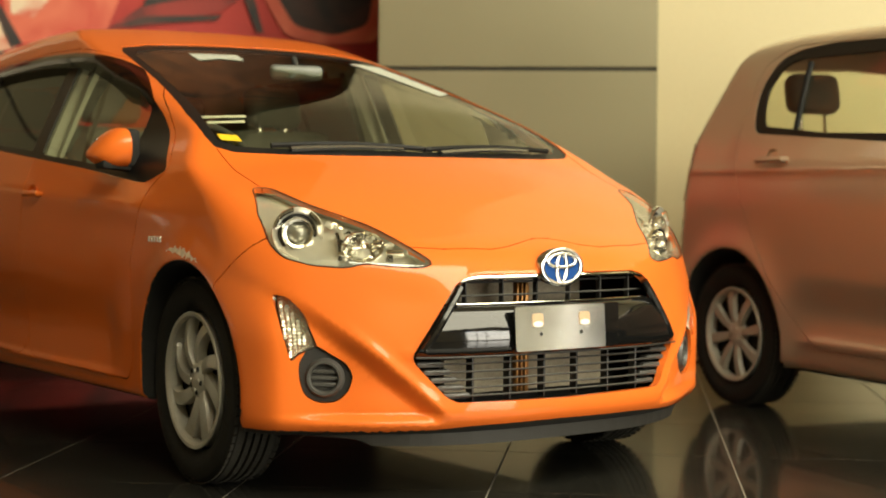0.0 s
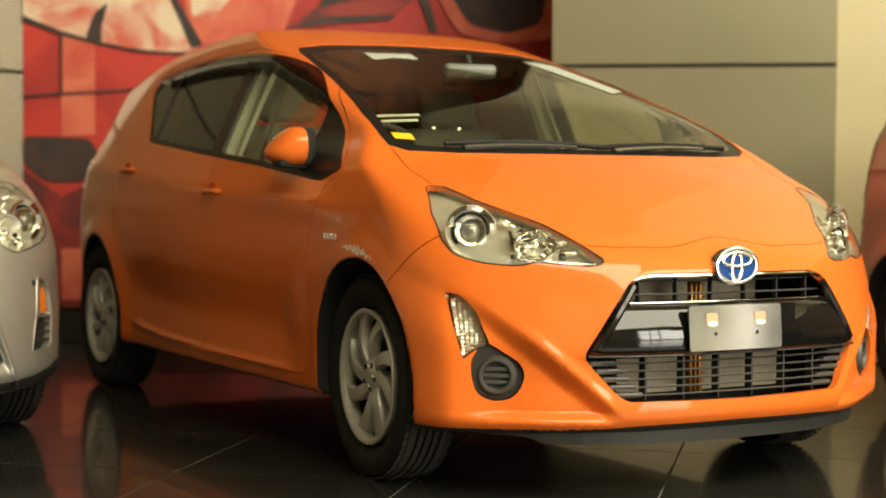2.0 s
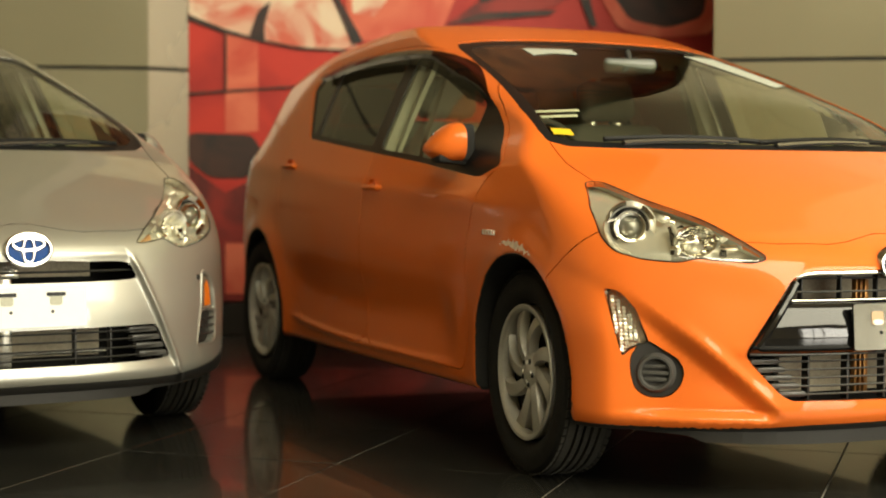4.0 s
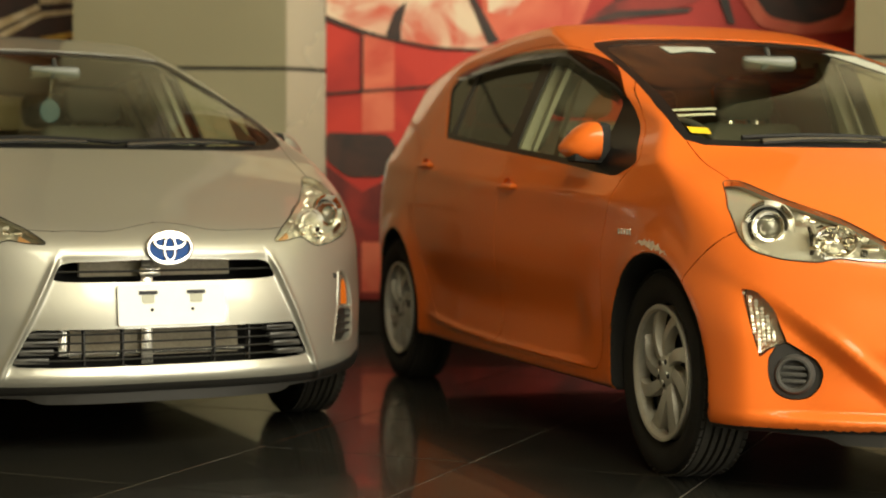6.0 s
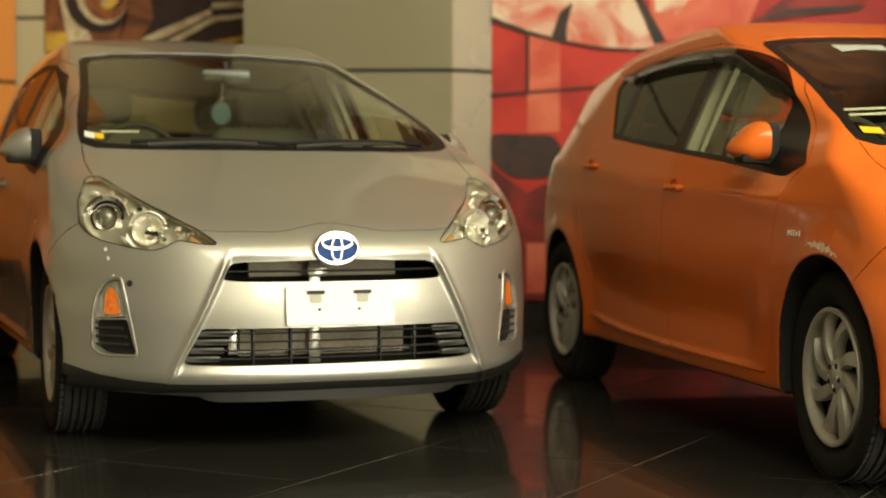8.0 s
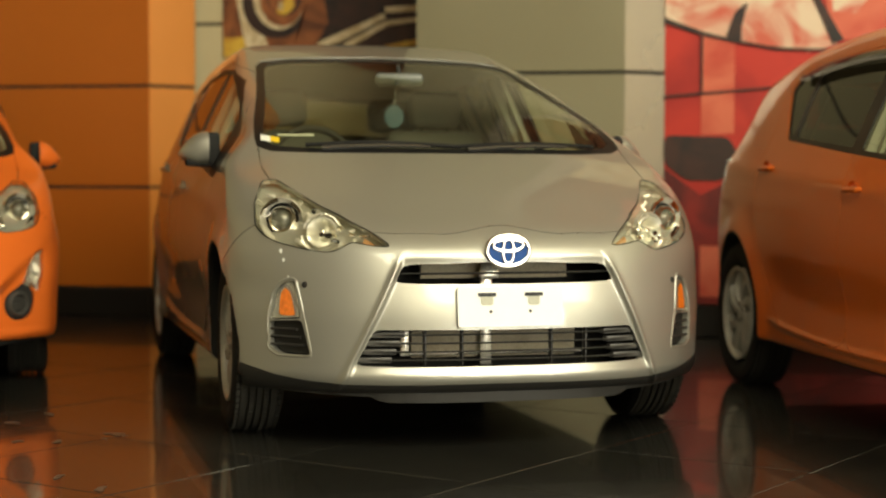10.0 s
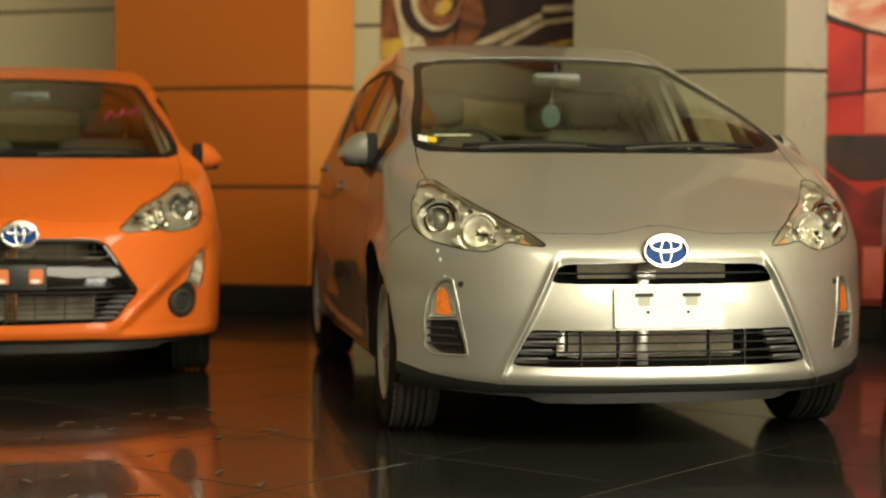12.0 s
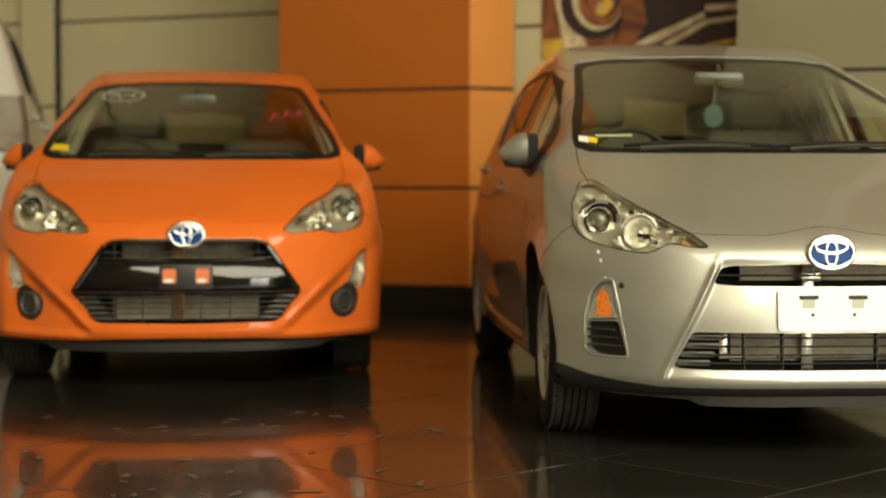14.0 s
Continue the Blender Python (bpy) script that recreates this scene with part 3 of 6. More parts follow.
LAMP = {k: [(x - 0.032 * step(0.60, 0.76, x) * step(0.67, 0.83, z), z) for x, z in o] for k, o in LAMP.items()}
SLIT = rounded(both([(0, 0.614), (0.315, 0.606), (0.340, 0.600), (0.364, 0.553), (0.30, 0.548), (0, 0.546)]), 0.012, 3)
MOUTH = rounded(both([(0, 0.398), (0.43, 0.400), (0.487, 0.290), (0.40, 0.286), (0, 0.285)]), 0.015, 3)
SIDE_TURN = rounded([(0.730, 0.426), (0.716, 0.505), (0.698, 0.538), (0.675, 0.551), (0.662, 0.549), (0.646, 0.434)], 0.010, 3)
SIDE_VENT = rounded([(0.731, 0.418), (0.645, 0.426), (0.621, 0.316), (0.705, 0.318), (0.729, 0.340)], 0.012, 3)


def surface_y(x, z, style):
    """Where the nose lies under a place seen from the front."""
    q = np.linspace(-0.95, 1.6, 2200)
    f = solid(np.full_like(q, x), q, np.full_like(q, z), style)
    return float(q[np.argmax(f < 0)])


def surface_x(y, z, style="scoop"):
    q = np.linspace(1.0, 0.2, 1200)
    f = solid(q, np.full_like(q, y), np.full_like(q, z), style)
    return float(q[np.argmax(f < 0)])


def wheel(parent, y, side, cover, steer=0.0):
    """A wheel with its tyre and cover, the outer face towards side."""
    w = empty("wheel", pose(side * 0.728, y - (0.015 if y == 0 else 0.0), HUB, 0, 0, steer) @ pose(0, 0, 0, 0, 90 * side, 0) @ pose(0, 0, 0, 0, 0, random.uniform(0, 90)), parent)
    bm = lathe([(0.205, -0.06), (0.225, -0.080), (0.262, -0.090), (0.288, -0.082), (0.2995, -0.066), (0.302, -0.060)], 72)
    lathe([(0.302, 0.060), (0.2995, 0.066), (0.288, 0.082), (0.262, 0.090), (0.225, 0.080), (0.205, 0.06)], 72, bm)
    prof = [(0.302, -0.060)]
    for g in (-0.036, -0.012, 0.012, 0.036):
        prof += [(0.3045, g - 0.0050), (0.294, g - 0.0040), (0.294, g + 0.0040), (0.3045, g + 0.0050)]
    tread = lathe(prof + [(0.302, 0.060)], 72)
    for k in range(64):
        a = 2 * math.pi * k / 64
        for s in (-1, 1):
            m = pose(0, 0, 0, 0, 0, math.degrees(a) + (3 if s < 0 else 0)) @ pose(0.2992, 0, s * 0.067, 0, s * 24, 0)
            box(0.0035, 0.021, 0.020, bm=tread, turn=m)
            box(0.003, 0.0022, 0.016, bm=tread, turn=pose(0, 0, 0, 0, 0, math.degrees(a)) @ pose(0.3045, 0, s * 0.024, 14 * s, 0, 0))
    part("tread", tread, TREAD, part("tyre", bm, RUBBER, w, "black rubber tyre with darker sidewalls"), "lighter grooved tread")
    bm = lathe([(0.198, 0.03), (0.198, 0.072), (0.203, 0.080), (0.200, 0.085), (0.191, 0.084), (0.184, 0.076), (0.182, 0.045)], 56)
    lathe([(0.0, 0.075), (0.020, 0.076), (0.030, 0.072), (0.046, 0.070), (0.060, 0.060), (0.060, 0.04)], 32, bm)
    side_turn = 1 if side < 0 else -1

    def spoke(rows):
        one = bmesh.new()
        made = [[one.verts.new(c) for c in r] for r in rows]
        for p, q in zip(made, made[1:]):
            for j in range(len(p) - 1):
                one.faces.new((p[j], p[j + 1], q[j + 1], q[j]))
        part("spoke", one, ALLOY, w)

    if cover == "blade":
        for k in range(8):
            a = 2 * math.pi * k / 8
            rows = []
            for i in range(9):
                t = i / 8
                r = 0.046 + 0.146 * t
                c = a - side_turn * (0.46 * t - 0.16 * (k % 2) * (1 - t))
                hw = (0.034 + 0.016 * t + 0.010 * t ** 4) / 2 / r
                h = 0.062 + 0.016 * math.sin(math.pi * min(1, t * 0.75 + 0.15)) - 0.003 * (k % 2)
                rows.append([(r * math.cos(c + q * hw), r * math.sin(c + q * hw), h - d) for q, d in ((-1, 0.030), (-0.94, 0.003), (-0.86, 0.0), (0.0, 0.001), (0.86, 0.005), (0.95, 0.008), (1, 0.032))])
            spoke(rows)
        # No holes are cut: black discs paint in the lug holes' shade.
        for k in range(5):
            a = 2 * math.pi * k / 5
            part("lug_hole", lathe([(0, 0.0016), (0.0085, 0.0012), (0.0095, -0.004)], 12, m=pose(0.036 * math.cos(a), 0.036 * math.sin(a), 0.0715)), SEAL, w)
    else:
        for k in range(8):
            a = 2 * math.pi * k / 8
            rows = []
            for i in range(4):
                t = i / 3
                r = 0.040 + 0.150 * t
                hw = (0.030 + 0.024 * t) / 2 / r
                rows.append([(r * math.cos(a + q * hw), r * math.sin(a + q * hw), 0.068 + 0.010 * math.sin(math.pi * t) - d) for q, d in ((-1, 0.02), (-0.75, 0.0), (0.75, 0.0), (1, 0.02))])
            spoke(rows)
    for k in range(4):
        a = 2 * math.pi * (k + 0.5) / 4
        lathe([(0, 0.0755), (0.006, 0.0755), (0.008, 0.070)], 8, bm, pose(0.028 * math.cos(a), 0.028 * math.sin(a), 0.002))
    part("wheel_cover", bm, ALLOY, w, "silver plastic wheel cover with swept blades" if cover == "blade" else "dull silver wheel cover with broad spokes")
    bm = lathe([(0.0, 0.030), (0.19, 0.028), (0.198, 0.0), (0.198, -0.06)], 40)
    part("rim", bm, LINER, w, "dark steel rim")
    return w


def emblem(parent, style):
    """Oval badge: a chrome rim and three plain chrome ovals on a dark field."""
    y = surface_y(0, 0.652, style) - 0.012
    at = pose(0, y, 0.650, 90, 0, 0)
    e = empty("badge", at, parent)
    bm = lathe([(0.0, -0.001), (0.072, -0.001), (0.075, -0.006), (0.076, -0.022)], 40)
    bmesh.ops.scale(bm, vec=(1, 0.70, 1), verts=bm.verts)
    part("badge_base", bm, BADGE_CHROME, e, "chrome base")
    bm = lathe([(0.0, 0.004), (0.064, 0.004), (0.066, 0.002), (0.066, -0.003)], 40)
    bmesh.ops.scale(bm, vec=(1, 0.70, 1), verts=bm.verts)
    part("badge_field", bm, BLUE, e, "blue oval field")
    for rx, ry, cx, cy, r in ((0.071, 0.049, 0, 0, 0.0075), (0.050, 0.019, 0, 0.017, 0.0068), (0.018, 0.040, 0, -0.002, 0.0068)):
        bm = bmesh.new()
        rings = []
        for i in range(40):
            a = 2 * math.pi * i / 40
            ring = []
            for k in range(8):
                b = 2 * math.pi * k / 8
                ring.append(bm.verts.new((cx + (rx + r * math.cos(b)) * math.cos(a), cy + (ry + r * math.cos(b)) * math.sin(a), 0.006 + 0.7 * r * math.sin(b))))
            rings.append(ring)
        for i in range(40):
            for k in range(8):
                bm.faces.new((rings[i][k], rings[(i + 1) % 40][k], rings[(i + 1) % 40][(k + 1) % 8], rings[i][(k + 1) % 8]))
        part("badge_ring", bm, BADGE_CHROME, e)


def headlight(shell, parent, side, style):
    lamp = empty("headlight", parent=parent)
    region = "lamp_left" if side > 0 else "lamp_right"
    shell.panel("lens", region, LENS, lamp, "clear polycarbonate lens", gap=0.001, rim=0.006)
    p, faces, n = shell.take(region)
    c = p.mean(0)
    back = c + (p - c) * np.array([0.98, 0.98, 0.98]) + np.array([0, 0.055, 0]) - n * 0.012
    count = {}
    for f in faces:
        for i in range(len(f)):
            count[tuple(sorted((f[i], f[(i + 1) % len(f)])))] = count.get(tuple(sorted((f[i], f[(i + 1) % len(f)]))), 0) + 1
    base = len(p)
    wall_faces = [[u, v, v + base, u + base] for (u, v), k in count.items() if k == 1]
    link_mesh("housing", np.concatenate([p - n * 0.006, back]), [[i + base for i in f] for f in faces] + wall_faces, BEZEL, lamp, "silver-grey lamp housing", smooth=False)

    edge = grown(LAMP[style], 0.002)
    edge = edge + edge[:2]
    part("lamp_seal", tube([(side * x, surface_y(side * x, z, style) - 0.0005, z) for x, z in edge], 0.0020, 5), SEAL, lamp, "black seal round the lens")

    def at(x, z, deep):
        return pose(side * x, surface_y(side * x, z, style) + deep, z, 90, 0, 22 * side)

    m = at(0.675, 0.745, 0.045)
    bm = lathe([(0.030, 0.0), (0.034, 0.014), (0.040, 0.016), (0.044, 0.008), (0.048, -0.012)], 36, m=m)
    part("projector_ring", bm, CHROME, lamp, "polished ring")
    part("projector", lathe([(0.0, 0.020), (0.012, 0.018), (0.023, 0.010), (0.031, -0.004)], 28, m=m), PROJECTOR, lamp, "dark glass projector")
    bm = lathe([(0.046, -0.016), (0.056, -0.010), (0.066, 0.0), (0.072, 0.008), (0.074, 0.004)], 40, m=m)
    part("reflector", bm, REFLECTOR, lamp, "chrome bowl")
    # Black ring put in for the shade of the gap round the projector.
    part("projector_gap", lathe([(0.045, -0.010), (0.050, -0.004), (0.055, -0.008)], 36, m=m), PIANO, lamp, "black ring for the shade in the gap")
    # Bright and black crescents stand in for highlights and dark reflections in the bowl.
    for a0, a1, r0, mat in ((100, 168, 0.060, CHROME), (195, 262, 0.058, REFLECTOR), (20, 60, 0.058, CHROME), (290, 335, 0.062, PIANO)):
        part("reflector_crescent", lathe([(r0, 0.000), (r0 + 0.006, 0.010), (r0 + 0.013, 0.011), (r0 + 0.014, 0.0)], 14, m=m, a0=radians(a0), a1=radians(a1)), mat, lamp)
    if style == "scoop":
        for x0, z0, x1, z1, mat in ((0.752, 0.728, 0.742, 0.835, CHROME), (0.735, 0.700, 0.700, 0.676, REFLECTOR), (0.610, 0.672, 0.585, 0.745, PIANO), (0.598, 0.672, 0.570, 0.750, REFLECTOR)):
            pts = [(side * (x0 + (x1 - x0) * k / 5), surface_y(side * (x0 + (x1 - x0) * k / 5), z0 + (z1 - z0) * k / 5, style) + 0.036, z0 + (z1 - z0) * k / 5) for k in range(6)]
            part("reflector_rib", tube(pts, 0.0055, 6, flat=0.6), mat, lamp)
    x, z, r = (0.565, 0.706, 0.044) if style == "slit" else (0.545, 0.708, 0.038)
    m = at(x, z, 0.035) @ Matrix.Diagonal((1.0 if style == "slit" else 1.35, 1, 1, 1))
    bm = lathe([(0.008, -0.030), (0.018, -0.026), (0.030, -0.012), (r, 0.008), (r + 0.005, 0.012), (r + 0.008, 0.004)], 13 if style == "scoop" else 22, m=m)
    part("high_beam_bowl", bm, CHROME if style == "scoop" else REFLECTOR, lamp, "faceted chrome bowl", smooth=False)
    part("bulb", lathe([(0, 0.004), (0.007, 0.0), (0.008, -0.03)], 12, m=m), CHROME, lamp)
    for q, (a0, a1) in enumerate(((20, 170), (190, 330)) if style == "slit" else ()):
        rr = r + 0.010 + 0.008 * q
        bm = lathe([(rr, -0.012), (rr + 0.004, 0.002), (rr + 0.009, 0.006), (rr + 0.010, -0.010)], 14, m=m, a0=radians(a0), a1=radians(a1))
        part("reflector_fin", bm, REFLECTOR, lamp)
    if style == "slit":
        bm = plate_of([(-0.032, -0.016), (0.012, -0.010), (0.006, 0.008)] if side > 0 else [(-0.012, -0.010), (0.032, -0.016), (-0.006, 0.008)], 0.01)
        bmesh.ops.transform(bm, matrix=pose(side * 0.440, surface_y(side * 0.44, 0.683, style) + 0.022, 0.680, 0, 0, 28 * side), verts=bm.verts)
        part("turn_reflector", bm, PEACH, lamp, "pale amber inner corner")
    else:
        for x, z, w in ((0.475, 0.690, 0.05), (0.50, 0.715, 0.04)):
            bm = box(w, 0.012, 0.022, bevel=0.005, turn=pose(0, 0, 0, 25, 0, 30 * side))
            bmesh.ops.translate(bm, vec=(side * x, surface_y(side * x, z, style) + 0.03, z), verts=bm.verts)
            part("reflector_facet", bm, CHROME, lamp)
    for k in range(11 if style == "slit" else 0):
        a = 2 * math.pi * k / 11 + 0.2
        x, z = 0.675 + 0.079 * math.cos(a), 0.745 + 0.079 * math.sin(a)
        if within(grown(LAMP[style], -0.014), x, z):
            bm = box(0.030, 0.008, 0.014, bevel=0.003, turn=pose(0, 0, 0, random.uniform(-30, 50), math.degrees(-a) + 90, (25 + random.uniform(-25, 25)) * side))
            bmesh.ops.translate(bm, vec=(side * x, surface_y(side * x, z, style) + 0.036, z), verts=bm.verts)
            part("reflector_facet", bm, REFLECTOR, lamp)
    for k in range(30):
        x, z = random.uniform(0.44, 0.60), random.uniform(0.672, 0.775)
        if not within(grown(LAMP[style], -0.014), x, z):
            continue
        bm = box(random.uniform(0.014, 0.030), 0.010, random.uniform(0.008, 0.018), bevel=0.003, turn=pose(0, 0, 0, random.uniform(-50, 50), random.uniform(-35, 35), (30 + random.uniform(-40, 40)) * side))
        bmesh.ops.translate(bm, vec=(side * x, surface_y(side * x, z, style) + 0.036, z), verts=bm.verts)
        part("reflector_facet", bm, (REFLECTOR, CHROME, REFLECTOR, CHROME, PIANO)[k % 5], lamp)


def slats(parent, style, z0, z1, count, half, deep, mat, droop=0.0, width=0.007):
    """Horizontal grille bars that follow the curve of the nose."""
    for i in range(count):
        z = z0 + (z1 - z0) * (i + 0.5) / count
        h = half(z)
        pts = []
        for k in range(15):
            x = -h + 2 * h * k / 14
            pts.append((x, surface_y(x, z, "plain") + deep, z - droop * (1 - (x / h) ** 2)))
        part("grille_bar", tube(pts, width, 6, flat=0.55), mat, parent)


def seat(parent, x, y, rear=False, lift=0.0):
    s = empty("seat", pose(x, y, 0), parent)
    w = 0.50 if not rear else 1.20
    bm = box(w, 0.52, 0.16, (0, 0, 0.50), 0.05, seg=3)
    part("cushion", bm, FABRIC, s)
    bm = box(w - 0.02, 0.13, 0.62, (0, 0.30, 0.80), 0.055, turn=pose(0, 0, 0, -14, 0, 0), seg=3)
    part("backrest", bm, FABRIC, s)
    for cx in ((0,) if not rear else (-0.36, 0.36)):
        bm = box(0.25, 0.10, 0.17, (cx, 0.40, 1.20 + lift), 0.045, turn=pose(0, 0, 0, -10, 0, 0), seg=3)
        part("headrest", bm, FABRIC, s)
        for q in (-0.06, 0.06):
            part("headrest_post", tube([(cx + q, 0.38, 1.05), (cx + q, 0.40, 1.15 + lift)], 0.006), CHROME, s)


def cabin(parent, style):
    """What shows through the glass: lining, dashboard, wheel, seats, mirror."""
    def inner(x, y, z):
        return smax(solid(x * 1.05, y, z + 0.02, style) + 0.035, -0.05 + 0.0 * x + (0.60 - z), 0.02)

    p, q = surface_net(inner, (-0.9, -0.4, 0.5), (0.9, 3.2, 1.5), 0.035)
    c, keep = p[q].mean(1), []
    screen, rear_screen = grown(SCREEN, -0.01), both([(0, 1.02), (0.52, 1.04), (0.50, 1.28), (0, 1.33)])
    panes = [grown(PANE_FRONT, 0.012), grown(PANE_REAR, 0.012), grown(PANE_QUARTER, 0.008)]
    for f, (x, y, z) in zip(q, c):
        cut = (y < 1.2 and within(screen, x * 1.05, z + 0.02)) or (y > 2.5 and within(rear_screen, x, z))
        cut = cut or y < 0.02 or (abs(x) > 0.42 and any(within(o, y, z + 0.01) for o in panes))
        if not cut:
            keep.append(f[::-1])
    used = sorted({i for f in keep for i in f})
    to = {u: i for i, u in enumerate(used)}
    link_mesh("cabin_lining", p[used], [[to[i] for i in f] for f in keep], TRIM, parent, "beige cloth headliner and pillar trim")
    for s in (-1, 1):
        zs = np.linspace(0.86, 1.33, 8)
        part("pillar_trim", tube([(s * (surface_x(1.30, z, style) - 0.075), 1.30, z) for z in zs], 0.045, 8), TRIM, parent, "pale moulded pillar trim")
        part("seat_belt", tube([(s * (surface_x(1.28, z, style) - 0.15 - 0.10 * (1.30 - z)), 1.25, z) for z in zs], 0.022, 6, flat=0.15), FABRIC, parent, "grey seat belt")
    bm = box(1.28, 0.62, 0.22, (0, 0.36, 0.86), 0.09, seg=4)
    box(0.34, 0.12, 0.10, (0.0, 0.50, 0.96), 0.04, bm)
    part("dashboard", bm, DASH, parent, "dark grey moulded dashboard")
    st = empty("steering_wheel", pose(-0.36, 0.74, 0.93, 66, 0, 0), parent)
    bm = lathe([(0.17 + 0.014 * math.cos(a), 0.014 * math.sin(a)) for a in [2 * math.pi * k / 10 for k in range(11)]], 36)
    part("steering_rim", bm, DASH, st)
    bm = box(0.14, 0.10, 0.04, (0, -0.01, -0.01), 0.02)
    box(0.32, 0.03, 0.02, (0, 0, -0.01), 0.008, bm)
    part("steering_hub", bm, DASH, st)
    for x in (-0.36, 0.36):
        seat(parent, x, 1.20)
    seat(parent, 0, 2.05, True)
    mir = empty("rear_view_mirror", pose(0, 0.78, 1.285), parent)
    part("mirror_shell", box(0.20, 0.030, 0.055, (0, 0, 0), 0.02, turn=pose(0, 0, 0, 8, 0, -12), seg=3), MIRROR_GREY, mir, "pale grey mirror housing")
    part("mirror_stalk", tube([(0, 0.0, 0.02), (0, 0.02, 0.055)], 0.010), DASH, mir)


def mirror(parent, side, paint):
    m = empty("door_mirror", parent=parent)
    bm = bmesh.new()
    bmesh.ops.create_uvsphere(bm, u_segments=32, v_segments=20, radius=1)
    for v in bm.verts:
        u = Vector([math.copysign(abs(k) ** 0.8, k) for k in v.co])
        ux = max(u.x * side, -0.18)
        back = 0.30 if u.y > 0 else 1.0
        swell = 1.0 - 0.62 * max(0, ux) ** 2
        v.co = Vector((side * (0.836 + ux * 0.088), 0.465 + u.y * 0.080 * back + 0.03 * ux, 0.994 + u.z * 0.064 * swell - 0.022 * max(0, ux)))
    part("mirror_shell", bm, paint, m, "painted mirror shell")
    part("mirror_glass", box(0.105, 0.012, 0.078, (side * 0.846, 0.487, 0.985), 0.004), PIANO, m)
    bm = box(0.050, 0.085, 0.122, (side * 0.800, 0.456, 0.992), 0.014, seg=3)
    box(0.15, 0.075, 0.030, (side * 0.825, 0.458, 0.938), 0.012, bm, pose(0, 0, 0, 0, -4 * side, 0))
    part("mirror_foot", bm, LINER, m, "black plastic foot")


def hatchback(style, paint, label, group):
    car = tagged(empty("hatchback_car"), label, "car", group)

    def crease(x, y, z):
        """Where the nose has folds finer than the net."""
        if y > -0.35 or z > 0.68:
            return False
        edge = 0.372 + (0.57 - z) * 0.47
        return style == "slit" and (abs(abs(x) - edge) < 0.034 or (abs(x) < 0.38 and z > 0.60))

    shell = Shell(lambda x, y, z: solid(x, y, z, style), (-0.98, -0.92, 0.08), (0.98, 3.42, 1.55), 0.0145, crease)

    def front(c, n):
        return c.y < 0.35 and n.y < -0.04

    def front_right(c, n):
        return c.x < 0 and c.y < 0.05 and n.y < 0.15 and n.z > -0.3

    def front_left(c, n):
        return c.x > 0 and c.y < 0.05 and n.y < 0.15 and n.z > -0.3

    shell.mark("well", lambda c, n: n.z < -0.75 and c.z < 0.24)
    for a in AXLES:
        for side in (-1, 1):
            shell.cut("well", ellipse(a + ARCH_AT[a], HUB, ARCH_HALF[a] + 0.006, ARCH + 0.006, 72), SIDE, lambda c, n: c.x * side > 0.48)
    shell.cut("frit", SCREEN, FRONT, lambda c, n: c.y < 1.35 and n.y < -0.04 and n.z > 0.2)
    shell.cut("screen", GLAZED, FRONT, lambda c, n: c.y < 1.35 and n.y < -0.04, ("frit",))
    for side, pick, tag in ((-1, front_right, "right"), (1, front_left, "left")):
        flip = (lambda o: o) if side > 0 else mirrored
        shell.cut("lamp_" + tag, flip(LAMP[style]), FRONT, pick)
        if style == "scoop":
            shell.cut("turn_" + tag, flip(TURN), FRONT, pick)
            shell.cut("fog_" + tag, flip(FOG), FRONT, pick)
        else:
            shell.cut("turn_" + tag, flip(SIDE_TURN), FRONT, pick)
            shell.cut("vent_" + tag, flip(SIDE_VENT), FRONT, pick)

        def flank_pick(c, n):
            return c.x * side > 0.3 and n.x * side > 0.12

        shell.cut("frame_" + tag, DAYLIGHT, SIDE, flank_pick)
        shell.cut("sail_" + tag, SAIL, SIDE, flank_pick, ("frame_" + tag,))
        shell.cut("pane_front_" + tag, PANE_FRONT, SIDE, flank_pick, ("frame_" + tag,))
        shell.cut("pane_rear_" + tag, PANE_REAR, SIDE, flank_pick, ("frame_" + tag,))
        shell.cut("pane_quarter_" + tag, PANE_QUARTER, SIDE, flank_pick, ("frame_" + tag,))
        shell.cut("door_front_" + tag, DOOR_FRONT, SIDE, flank_pick)
        shell.cut("door_rear_" + tag, DOOR_REAR, SIDE, flank_pick)
        shell.cut("tail_" + tag, TAIL_LAMP, SIDE, lambda c, n: c.x * side > 0.45 and c.y > 2.8)
    if style == "scoop":
        shell.cut("opening", GRILLE, FRONT, front)
    else:
        shell.cut("opening", SLIT, FRONT, front)
        shell.cut("opening", MOUTH, FRONT, front)
    shell.cut("bonnet", BONNET, TOP, lambda c, n: n.z > 0.1 and c.z > 0.55 and c.y < 0.2)
    shell.cut("lip", LIP[style], FRONT, lambda c, n: c.y < -0.3, ("", "well"))
    shell.cut("bumper", BUMPER, SIDE, lambda c, n: c.y < -0.1)
    shell.cut("rear_screen", both([(0, 1.02), (0.50, 1.03), (0.55, 1.06), (0.50, 1.28), (0, 1.31)]), FRONT, lambda c, n: c.y > 2.7 and n.y > 0.1)

    shell.panel("body", "", paint, car, "painted body shell")
    shell.panel("bonnet", "bonnet", paint, car, "painted bonnet")
    shell.panel("front_bumper", "bumper", paint, car, "sculpted painted bumper", rim=0.022)
    shell.panel("front_lip", "lip", PLASTIC, car, "matt black lower lip", gap=0, rim=0.0)
    shell.panel("wheel_arch_liner", "well", LINER, car, "black liner", gap=0, rim=0)
    shell.panel("windscreen_surround", "frit", SEAL, car, "black surround", gap=0, rim=0.008, sink=0.004)
    shell.panel("windscreen", "screen", GLASS, car, "greenish windscreen glass", gap=0, rim=0, sink=0.005)
